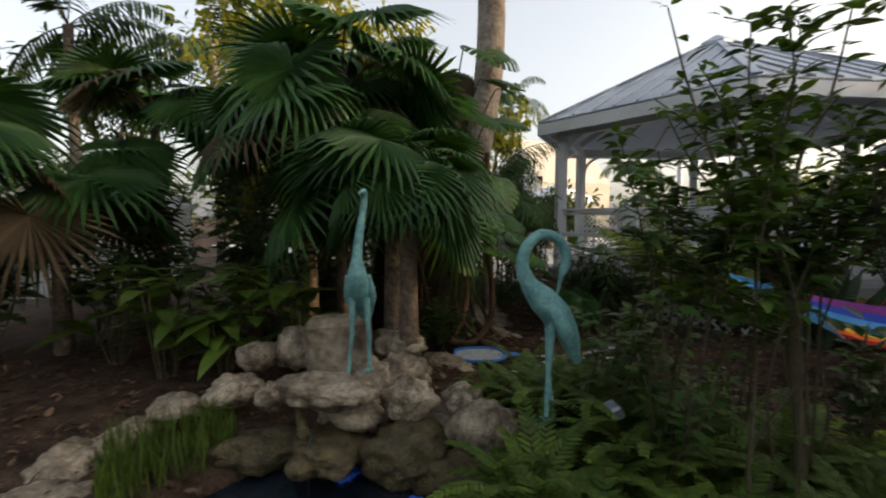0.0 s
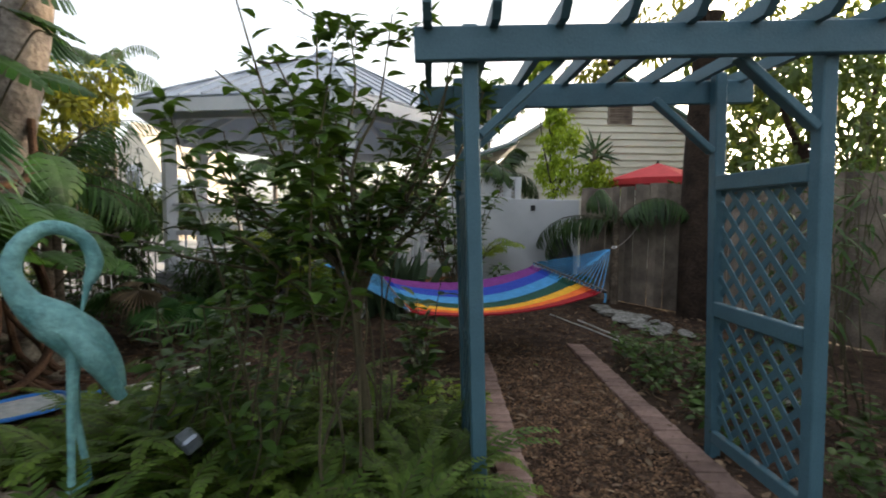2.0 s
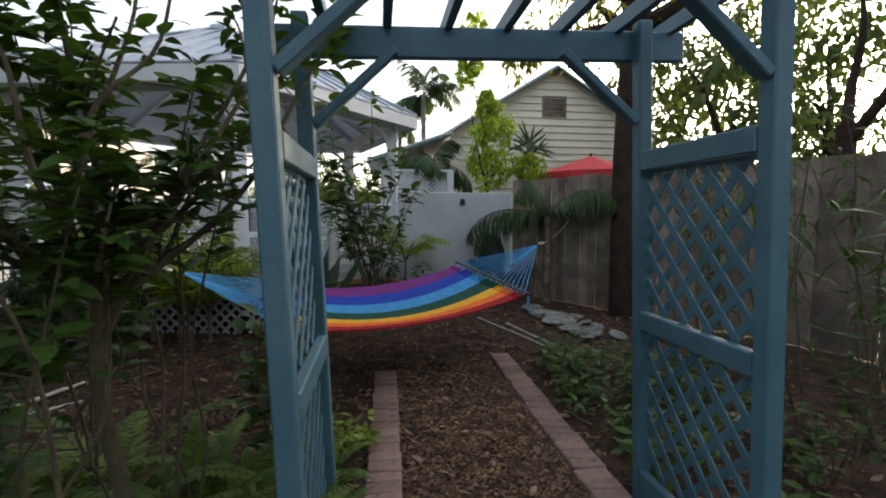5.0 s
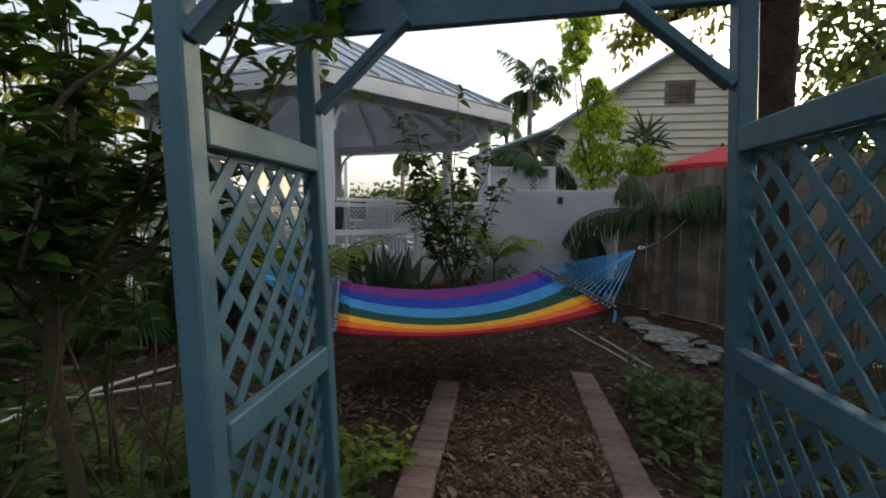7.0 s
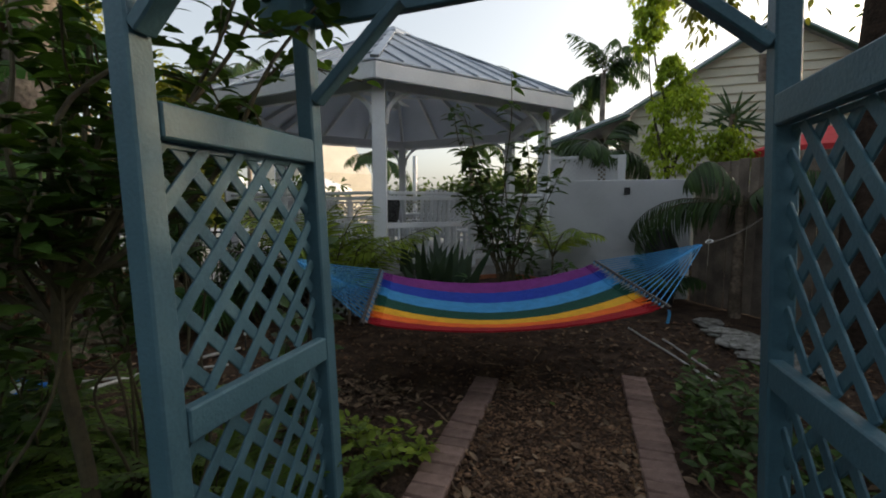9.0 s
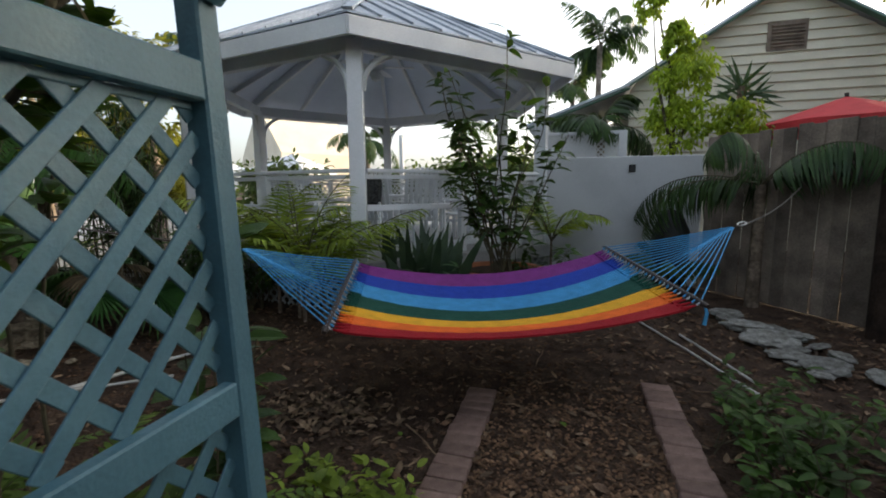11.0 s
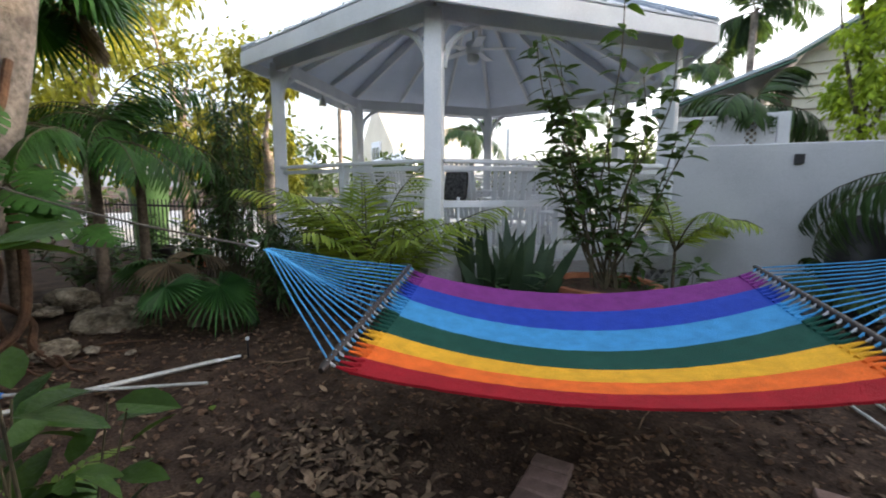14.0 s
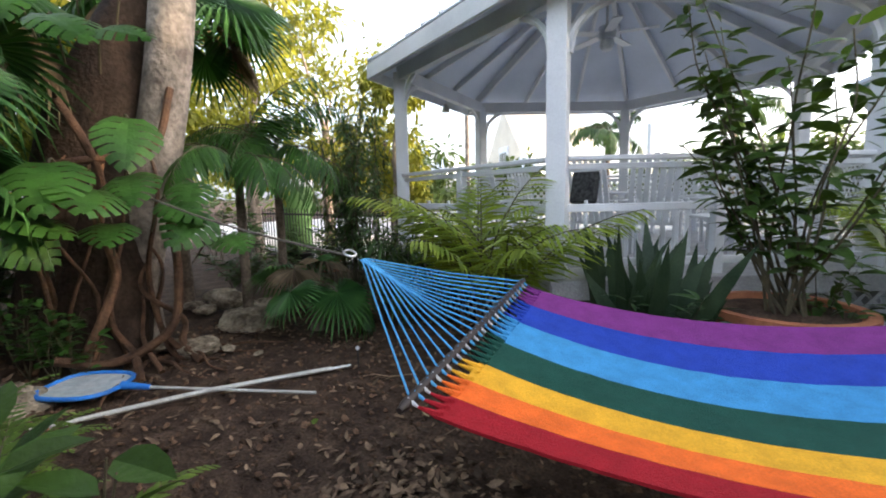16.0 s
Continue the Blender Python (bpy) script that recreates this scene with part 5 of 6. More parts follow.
for dx, dy, k in ((0, 0, 0), (0.18, 0.1, 40), (-0.15, 0.12, 90)):
    feather_palm("areca_palm", "yellow-green areca palm with arching fronds before the gazebo", (-2.0 + dx, 3.85 + dy), 0.35, 6, 1.35, 0.38, 0.028, M_ARECA, 0.022, 22, 0.75, 0.4, (55, 88), group="areca palms", start=k)
feather_palm("areca_palm", "yellow-green areca palm with arching fronds before the gazebo", (-2.5, 4.1), 0.45, 8, 1.3, 0.38, 0.028, M_ARECA, 0.025, 26, 0.8, 0.4, (55, 88), group="areca palms", start=15)
feather_palm("areca_palm", "yellow-green areca palm by the garden wall", (0.5, 6.0), 0.7, 8, 1.1, 0.28, 0.022, M_ARECA, 0.022, 28, 1.0, 0.35, (45, 82), group="areca palms", start=60)
feather_palm("feather_palm", "green palm with glossy hanging fronds beside the old tree", (-4.35, 2.62), 1.75, 15, 1.2, 0.42, 0.022, M_MONSTERA, 0.06, 26, 1.3, 0.6, (10, 75), group="feather palms", start=20)
feather_palm("feather_palm", "green palm with glossy hanging fronds beside the old tree", (-4.75, 3.2), 1.9, 12, 1.2, 0.42, 0.022, M_MONSTERA, 0.06, 26, 1.3, 0.6, (0, 75), group="feather palms", start=80)
feather_palm("feather_palm", "dark green feather palm with hanging fronds by the fence", (2.85, 5.75), 1.45, 8, 1.5, 0.42, 0.032, M_PALM, 0.075, 40, 1.25, 0.95, (15, 60), group="feather palms", start=185)
feather_palm("feather_palm", "low dark palm before the garden wall", (1.95, 6.15), 0.25, 6, 0.75, 0.25, 0.03, M_PALM, 0.05, 26, 1.4, 0.8, (40, 75), group="feather palms", start=70)

# far palms over the roofs
for x, y, h, L, nf in ((1.42, 13.8, 5.5, 1.6, 16), (0.7, 16.5, 5.0, 1.8, 12), (-6.8, 15.5, 3.3, 1.8, 12), (-10.5, -1.2, 4.8, 2.2, 13), (-9.0, -3.2, 4.2, 2.0, 12), (-13, 2.0, 6.0, 2.4, 13), (-4.0, 19.0, 4.3, 2.0, 12), (1.3, 9.6, 2.7, 1.2, 10), (-12.0, 14.0, 6.5, 2.4, 13)):
    feather_palm("tall_palm", "tall palm with a slim trunk behind the garden", (x, y), h, nf, L, 0.5, 0.06, M_PALM, 0.11, 22, 1.15, 0.7, (-5, 75), group="tall palms", start=rnd(0, 360), tmat=M_BARK)


# ---- potted plants before the gazebo ----
def pot(at, r, h, label, mat=None):
    e = thing("plant_pot", label, "plant pot", at=at)
    part("body", lathe(Geo(), [(0.0, 0.0), (r * 0.66, 0.0), (r * 0.96, h * 0.86), (r * 1.06, h * 0.86), (r * 1.06, h), (r * 0.92, h), (r * 0.88, h * 0.9), (0, h * 0.9)], 28), mat or M_TERRACOTTA, e)
    part("soil", lathe(Geo(), [(r * 0.88, h * 0.905), (r * 0.4, h * 0.93), (0, h * 0.94)], 20), M_SOIL, e)
    return e


pot((-0.05, 5.0, 0.0), 0.50, 0.48, "wide terracotta pot under a tall leafy plant")
stems = [wander((rnd(-0.15, 0.15), rnd(-0.15, 0.15), 0), (rnd(-0.7, 0.6), rnd(-0.35, 0.35), rnd(0.8, 2.4)), 0.08, 4) for _ in range(15)] + [wander((0, 0, 0), (0.05, 0, 2.75), 0.05, 4), wander((0, 0, 0), (0.75, -0.2, 1.55), 0.05, 4), wander((0, 0, 0), (-0.65, -0.25, 1.25), 0.05, 4)]
shrub("potted_tree", "tall plant with pointed dark green leaves in a pot", (-0.05, 5.0, 0.44), stems, M_SHRUB, 0.19, 0.085, 30, 0.4, 0.012, category="potted plant", up=0.15)
stems = [wander((rnd(-0.3, 0.3), rnd(-0.2, 0.2), 0), (rnd(-0.5, 0.5), rnd(-0.3, 0.3), rnd(0.35, 0.9)), 0.05, 3) for _ in range(14)]
shrub("leafy_clump", "dense clump of narrow dark leaves near the pot", (0.30, 5.25), stems, M_SHRUB, 0.17, 0.06, 20, 0.5, 0.006, category="plant")


def sword_clump(at, n, h, label, group):
    e = plant("snake_plant", label, "plant", at, group)
    for i in range(n):
        g = Geo()
        a = rnd(0, 6.3)
        lean = rnd(0.1, 0.65)
        base = np.array((rnd(-0.4, 0.4), rnd(-0.15, 0.15), 0))
        L = h * rnd(0.6, 1.1)
        d = np.array((math.cos(a) * lean, math.sin(a) * lean, 1))
        blade(g, base, d, (rnd(-0.5, 0.9), -0.9, 0.3), L, rnd(0.10, 0.15), 0.12)
        part("leaf", g, M_SNAKE, e)


sword_clump((-1.02, 4.45), 44, 1.1, "clump of dark upright sword-shaped leaves before the gazebo", "sword plants")
sword_clump((-0.62, 4.6), 14, 0.7, "clump of dark upright sword-shaped leaves before the gazebo", "sword plants")
stems = [wander((rnd(-0.2, 0.2), rnd(-0.15, 0.15), 0), (rnd(-0.35, 0.35), rnd(-0.25, 0.25), rnd(0.25, 0.6)), 0.04, 3) for _ in range(10)]
shrub("leafy_clump", "low green leafy plants before the gazebo skirt", (-0.6, 4.4), stems, M_CROTON, 0.15, 0.04, 16, 0.4, 0.006, category="plant")

# bamboo and greenery at the gazebo's corner and towards the pool
for x, y, h in ((-4.65, 4.15, 2.3), (-4.95, 4.4, 2.7), (-4.35, 3.95, 1.8), (-5.3, 4.3, 2.5), (-3.6, 3.9, 1.1), (-3.1, 3.7, 0.9), (-5.7, 5.2, 3.0), (-2.9, 4.1, 1.0)):
    stems = [wander((rnd(-0.15, 0.15), rnd(-0.15, 0.15), 0), (rnd(-0.4, 0.4), rnd(-0.35, 0.35), h * rnd(0.75, 1.1)), 0.05, 4) for _ in range(12)]
    shrub("bamboo", "bamboo clump with slim canes and narrow leaves", (x, y), stems, M_HEDGE, 0.17, 0.026, 42, 0.6, 0.008, "bamboo clumps", "bamboo", 1.0, -0.1)
for x, y, h in ((4.0, 2.6, 2.6), (4.3, 1.9, 2.2), (3.7, 3.3, 2.0), (4.6, 0.6, 2.4), (4.1, 1.2, 1.2), (2.95, 1.4, 2.3), (2.75, 0.6, 2.0), (3.1, 2.1, 2.1), (3.25, 0.2, 2.4)):
    stems = [wander((rnd(-0.2, 0.2), rnd(-0.2, 0.2), 0), (rnd(-0.4, 0.4), rnd(-0.4, 0.4), h * rnd(0.75, 1.1)), 0.05, 4) for _ in range(6)]
    shrub("bamboo", "sparse dark bamboo canes with few leaves by the fence", (x, y), stems, M_HEDGE, 0.18, 0.028, 16, 0.6, 0.008, "bamboo clumps", "bamboo", 1.0, -0.1)

# low plants on the other side of the path
for x, y, h in ((1.75, 2.15, 0.4), (1.95, 1.6, 0.35), (1.7, 1.15, 0.3), (2.2, 2.4, 0.3), (2.3, 1.2, 0.4), (2.7, 1.9, 0.45), (2.0, 0.3, 0.3), (2.6, 0.2, 0.45), (3.2, 1.0, 0.6), (3.3, 2.4, 0.6), (2.2, -0.5, 0.3), (3.0, -0.6, 0.5), (3.6, 0.2, 0.8), (3.4, -1.4, 0.7), (1.62, 1.7, 0.3), (1.66, 2.45, 0.35), (1.88, 2.0, 0.38), (2.1, 1.85, 0.4), (2.45, 1.6, 0.4), (1.9, 2.75, 0.3), (2.45, 2.05, 0.4), (1.62, 0.8, 0.25), (2.0, 0.9, 0.35), (2.5, 0.8, 0.45)):
    stems = [wander((rnd(-0.15, 0.15), rnd(-0.15, 0.15), 0), (rnd(-0.25, 0.25), rnd(-0.25, 0.25), h * rnd(0.6, 1.1)), 0.04, 3) for _ in range(6)]
    shrub("ground_plant", "low straggly green plant on leaf-strewn soil", (x, y), stems, M_SHRUB, 0.085, 0.04, 15, 0.35, 0.004, "ground plants", "plant")


# ---- trees ----
def tree(at, height, trunk_r, crowns, mat, leaf_len, leaf_w, per, label, bark=None, group="trees", lean=(0, 0), clumps=26, name="tree", fork=0.5):
    """A trunk that forks into limbs, each crown a cloud of leaf clumps with gaps; crowns hold centre and radius."""
    e = plant(name, label, "tree", at, group)
    top = np.array((lean[0], lean[1], height * fork))
    c = curve([(0, 0, -0.05), top * 0.5 + (rnd(-0.1, 0.1), rnd(-0.1, 0.1), 0), top], 7)
    part("trunk", tube(Geo(), c, np.linspace(trunk_r, trunk_r * 0.65, len(c)), 14), bark or M_BARK_DARK, e)
    g = Geo()
    for cx, cy, cz, r, rz in crowns:
        cen = np.array((cx, cy, cz))
        lb = curve(wander(top * 0.9, cen, 0.15, 3), 5)
        part("limb", tube(Geo(), lb, np.linspace(trunk_r * 0.5, trunk_r * 0.12, len(lb)), 8), bark or M_BARK_DARK, e)
        for _ in range(clumps):
            v = np.array([random.gauss(0, 1) for _ in range(3)])
            v = unit(v) * random.random() ** 0.45
            p = cen + v * np.array((r, r, rz))
            cr = r * rnd(0.12, 0.26)
            for _ in range(per):
                q = p + np.array([random.gauss(0, 1) for _ in range(3)]) * cr * 0.6
                d = unit(q - p + np.array((0, 0, -0.1))) + np.array([rnd(-0.5, 0.5) for _ in range(3)])
                blade(g, q, d, (rnd(-0.6, 0.6), rnd(-0.6, 0.6), 1), leaf_len * rnd(0.7, 1.2), leaf_w, 0.3)
    part("crown", g, mat, e)
    return e


# the tree at the fence, its crown over the path, leaves tinted sun-gold
tree((3.76, 4.75), 5.9, 0.29, [(-0.4, 0.5, 4.6, 1.3, 0.8), (0.8, -0.4, 4.9, 1.5, 1.0), (-1.3, 1.2, 4.2, 0.7, 0.45), (0.6, 1.5, 5.4, 1.3, 1.0), (-0.6, -0.6, 5.3, 1.0, 0.6)], M_SUN_GOLD, 0.13, 0.055, 20, "brown-trunked garden tree leaning over the board fence", M_BARK_DARK, lean=(0.05, 0.15), clumps=15, fork=0.78)
tree((5.4, 3.2), 5.0, 0.14, [(0.3, 0.2, 4.2, 1.0, 0.7), (1.0, -0.8, 4.6, 1.0, 0.7), (0.2, -1.4, 4.0, 0.7, 0.5)], M_TREE, 0.13, 0.055, 18, "slim tree behind the fence", M_BARK_DARK, clumps=15)
tree((2.42, 8.4), 4.4, 0.06, [(0.0, 0, 2.5, 0.55, 0.6), (0.05, 0, 3.3, 0.5, 0.6), (0.0, 0.05, 3.85, 0.28, 0.4), (-0.45, 0, 4.7, 0.34, 0.4), (-0.3, 0.1, 5.4, 0.4, 0.5)], M_LIME, 0.085, 0.04, 50, "bright lime-green young tree behind the wall", M_STEM, clumps=34, name="young_tree")
tree((3.3, 8.6), 2.9, 0.05, [(0.1, 0, 2.45, 0.5, 0.45), (0.3, 0.1, 2.2, 0.45, 0.35)], M_LIME, 0.10, 0.045, 40, "round lime-green bush behind the fence", M_STEM, clumps=22, name="bush")
e = plant("yucca", "spiky dark yucca against the house wall", "yucca", (3.75, 9.6))
part("trunk", tube(Geo(), [(0, 0, 0), (0.05, 0, 1.6), (0, 0, 3.3)], [0.08, 0.07, 0.06], 10), M_PALM_TRUNK, e)
for i in range(46):
    v = unit([random.gauss(0, 1) for _ in range(3)] + np.array((0, 0, 0.3)))
    g = Geo()
    blade(g, (0, 0, 3.3 - 0.5 * random.random()), v, (0.1, -1, 0.4), rnd(0.55, 0.8), 0.07, 0.2)
    part("leaf", g, M_PALM, e)
# trees across the pool, most with low sun's gold put into the leaf colour
for x, y, h, m in ((-9.5, 4.6, 6.2, M_SUN_GOLD), (-11.5, 7.5, 7.0, M_SUN_GOLD), (-8.2, 7.6, 4.4, M_SUN_GOLD), (-13.5, 4.0, 7.5, M_SUN_GOLD), (-9.0, 2.2, 6.8, M_SUN_GOLD), (-12.5, 0.0, 5.0, M_TREE), (-8.6, 1.0, 4.4, M_SUN_GOLD), (-11.5, -4.0, 6.5, M_TREE), (-8.6, -4.2, 5.2, M_TREE)):
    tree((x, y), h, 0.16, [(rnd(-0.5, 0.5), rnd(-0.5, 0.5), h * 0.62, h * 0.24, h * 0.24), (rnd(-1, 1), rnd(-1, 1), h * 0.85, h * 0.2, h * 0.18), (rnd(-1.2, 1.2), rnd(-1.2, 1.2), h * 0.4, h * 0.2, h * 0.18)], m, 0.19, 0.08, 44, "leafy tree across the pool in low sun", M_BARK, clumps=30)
for x, y, h in ((-13, 11, 4.0), (-10.5, 15, 3.2), (-4.5, 22, 3.6), (-1.5, 18, 3.4), (0.5, 21, 3.6), (-2.8, 25, 3.8), (-8, 24, 3.2), (-18, 16, 4.0)):
    tree((x, y), h, 0.15, [(0, 0, h * 0.6, h * 0.42, h * 0.32), (1.2, 0.3, h * 0.5, h * 0.4, h * 0.3), (-1.2, 0.3, h * 0.5, h * 0.4, h * 0.3)], M_TREE, 0.28, 0.13, 26, "rounded green tree beyond the gazebo", M_BARK, clumps=26)
# added trees: sunward ones block the low sun, the rest close the plot
for x, y, h in ((7.6, 7.4, 6.0), (10.6, 13.6, 9.5), (13.0, 11.8, 9.5), (14.5, 16.5, 10.5), (10.5, 1.5, 5.0), (10.5, 8.0, 7.0), (8.0, -4.0, 6.5), (2.5, -8.0, 6.5), (-3.0, -8.5, 6.0), (-7.5, -8.0, 6.5), (6.5, -8.0, 6.5)):
    tree((x, y), h, 0.18, [(rnd(-0.5, 0.5), rnd(-0.5, 0.5), h * 0.6, h * 0.28, h * 0.26), (rnd(-1.2, 1.2), rnd(-1.2, 1.2), h * 0.8, h * 0.24, h * 0.2), (rnd(-1.4, 1.4), rnd(-1.4, 1.4), h * 0.38, h * 0.26, h * 0.2)], M_TREE, 0.24, 0.11, 28, "leafy tree added outside the garden as a screen", M_BARK_DARK, clumps=26)


# wet grass tufts among the pond's rim rocks
for x, y in ((-3.02, -1.95), (-3.15, -1.75), (-3.2, -1.55), (-2.9, -1.75), (-3.25, -1.9), (-3.0, -1.5), (-2.85, -2.0)):
    e = plant("grass_tuft", "tuft of wet yellow-green grass on the pond rim", "grass", (x, y), "grass tufts")
    g = Geo()
    for _ in range(70):
        a = rnd(0, 6.3)
        blade(g, (rnd(-0.1, 0.1), rnd(-0.1, 0.1), 0), (math.cos(a) * rnd(0.1, 0.9), math.sin(a) * rnd(0.1, 0.9), 1), (math.cos(a), math.sin(a), 0.3), rnd(0.10, 0.24), 0.009, 0.7)
    part("blade", g, M_FERN, e)



# ---- pool side ----
def slab(name, label, category, x0, x1, y0, y1, z, t, mat):
    return tagged(part(name, cbox(Geo(), (x1 - x0, y1 - y0, t), pose((x0 + x1) / 2, (y0 + y1) / 2, z - t / 2), 0.01), mat), label, category, kind="structure")


M_CONCRETE = material("pale_concrete", (0.62, 0.60, 0.56), 0.85, (0.50, 0.48, 0.45), 1.5, 0.2, 40.0, spec=0.2)
slab("patio", "pale sunlit concrete pool terrace beyond the gazebo", "terrace", -24, -5.6, 5.4, 30, 0.06, 0.1, M_CONCRETE)
slab("patio_back", "pale concrete terrace behind the gazebo", "terrace", -5.55, -0.8, 10.2, 30, 0.06, 0.1, M_CONCRETE)


def build_pool_fence():
    e = thing("picket_fence", "black metal picket fence in front of the pool", "fence")
    a, b = np.array((-5.0, 5.35)), np.array((-10.6, 4.55))
    n = 52
    d = (b - a) / n
    for i in range(n + 1):
        p = a + d * i
        part("picket", cbox(Geo(), (0.018, 0.018, 1.12), pose(p[0], p[1], 0.58)), M_BLACK, e)
    for z in (0.12, 1.02):
        part("rail", beam(Geo(), (*a, z), (*b, z), 0.025, 0.035), M_BLACK, e)


build_pool_fence()
e = thing("wheelie_bin", "green plastic bin with a pale lid behind the pool fence", "bin", at=(-9.6, 5.6, 0.06))
part("body", lathe(Geo(), [(0.0, 0.0), (0.30, 0.0), (0.40, 1.55), (0.0, 1.55)], 20), M_GREEN_BIN, e)
part("lid", lathe(Geo(), [(0.44, 1.55), (0.44, 1.66), (0.36, 1.72), (0.0, 1.74)], 20), M_WHITE, e, "pale lid")
pot((-6.7, 4.9, 0.0), 0.20, 0.30, "terracotta pot with a small plant by the pool fence")
stems = [wander((0, 0, 0), (rnd(-0.2, 0.2), rnd(-0.2, 0.2), rnd(0.3, 0.55)), 0.03, 3) for _ in range(8)]
shrub("potted_plant", "small bright green plant in a terracotta pot", (-6.7, 4.9, 0.27), stems, M_ARECA, 0.18, 0.05, 8, 0.3, 0.005, category="potted plant")
pot((-7.6, 4.75, 0.0), 0.26, 0.30, "black plastic plant pot by the pool fence", M_BLACK)
# plants in front of the pool fence
for x, y, h in ((-6.0, 4.5, 0.9), (-7.2, 4.2, 0.8), (-5.2, 3.6, 0.6), (-8.3, 4.0, 1.2), (-9.4, 3.6, 1.4), (-4.6, 3.3, 0.5), (-6.4, 3.2, 0.5)):
    stems = [wander((rnd(-0.2, 0.2), rnd(-0.2, 0.2), 0), (rnd(-0.4, 0.4), rnd(-0.4, 0.4), h * rnd(0.6, 1.1)), 0.05, 3) for _ in range(9)]
    shrub("shrub", "leafy green shrub in front of the pool fence", (x, y), stems, M_HEDGE, 0.16, 0.06, 26, 0.4, 0.007, "pool shrubs")


# ---- gazebo furniture ----
def build_chair(at, turn):
    e = thing("garden_chair", "white wooden slat-back garden chair on the gazebo deck", "chair", "gazebo chairs", at=at, turn=turn)
    part("seat", cbox(Geo(), (0.52, 0.50, 0.035), pose(0, 0, 0.42, 4)), M_WHITE, e)
    for x in (-0.24, 0.24):
        part("leg", beam(Geo(), (x, 0.24, 0), (x, 0.24, 0.62), 0.05, 0.05), M_WHITE, e)
        part("leg", beam(Geo(), (x, -0.24, 0), (x, -0.26, 0.60), 0.05, 0.05), M_WHITE, e)
        part("arm", cbox(Geo(), (0.09, 0.62, 0.025), pose(x, 0.02, 0.64)), M_WHITE, e)
    for i in range(7):
        x = -0.21 + 0.07 * i
        h = 1.12 - 0.9 * (x * x)
        part("slat", beam(Geo(), (x, -0.25, 0.40), (x, -0.42, h), 0.052, 0.016, up=(0, 1, 0.2)), M_WHITE, e)
    part("top_rail", cbox(Geo(), (0.46, 0.02, 0.06), pose(0, -0.41, 1.0, -12)), M_WHITE, e)
    return e


CH = build_chair((-3.5, 8.4, DECK_Z), 200)
for x, y, r in ((-2.35, 8.55, 170), (-1.2, 7.9, 120), (-3.9, 7.2, 250), (-1.0, 6.9, 80), (-1.97, 5.95, 0), (-3.4, 6.0, -20), (-1.45, 5.9, 35)):
    copy_thing(CH, pose(x, y, DECK_Z, 0, 0, r))
e = thing("garden_table", "white slatted round table on the gazebo deck", "table", at=(-2.4, 7.25, DECK_Z))
part("tabletop", lathe(Geo(), [(0, 0.70), (0.55, 0.70), (0.56, 0.72), (0.55, 0.74), (0, 0.74)], 28), M_WHITE, e)
for k in range(4):
    a = radians(45 + 90 * k)
    part("leg", beam(Geo(), (0.38 * math.cos(a), 0.38 * math.sin(a), 0), (0.3 * math.cos(a), 0.3 * math.sin(a), 0.70), 0.05, 0.05), M_WHITE, e)
tagged(part("cushion", cbox(Geo(), (0.31, 0.08, 0.36), pose(-1.97, 5.53, DECK_Z + 0.80, -13, 0, 0), 0.035), M_CUSHION), "dark cushion with a pale leafy print on a chair", "cushion")


def build_fan():
    e = thing("ceiling_fan", "white ceiling fan with a light under the gazebo roof", "ceiling fan", at=(GC[0], GC[1], 0))
    part("rod", tube(Geo(), [(0, 0, APEX_Z - 0.12), (0, 0, 3.62)], 0.018, 10), M_WHITE, e)
    part("motor", lathe(Geo(), [(0.03, 3.66), (0.11, 3.62), (0.13, 3.54), (0.10, 3.46), (0.04, 3.44)], 20), M_WHITE, e)
    part("light_bowl", lathe(Geo(), [(0.09, 3.44), (0.10, 3.38), (0.07, 3.31), (0.0, 3.28)], 18), M_TENT, e, "pale glass light bowl")
    for k in range(5):
        a = radians(72 * k + 20)
        d = np.array((math.cos(a), math.sin(a), 0))
        part("blade", beam(Geo(), d * 0.14 + (0, 0, 3.52), d * 0.66 + (0, 0, 3.51), 0.14, 0.012, up=(0.1 * d[1], -0.1 * d[0], 1)), M_WHITE, e)


build_fan()
p = gv(R_POST - 0.1, 4.35, RING_Z + 0.02)
e = thing("spotlight", "small grey floodlight fixed to the gazebo ring beam", "spotlight", at=p)
part("body", lathe(Geo(), [(0.0, 0.02), (0.05, 0.0), (0.075, -0.12), (0.07, -0.13), (0.0, -0.12)], 14), M_STEEL, e)
part("bracket", tube(Geo(), [(0, 0, 0.0), (0.0, 0.02, 0.12)], 0.012, 6), M_STEEL, e)

# ---- beyond the wall ----
scr = thing("lattice_fence", "white lattice fence beyond the garden wall", "fence")
lattice_screen(scr, (0.3, 8.9), (1.55, 8.9), 1.3, 2.45, 0.07, 0.025)
part("post", cbox(Geo(), (0.15, 0.12, 2.5), pose(1.65, 8.9, 1.25)), M_WHITE, scr)
part("cap_rail", cbox(Geo(), (1.4, 0.08, 0.06), pose(0.93, 8.9, 2.47)), M_WHITE, scr)
part("base_board", cbox(Geo(), (1.3, 0.04, 1.3), pose(0.93, 8.9, 0.65)), M_WHITE, scr)


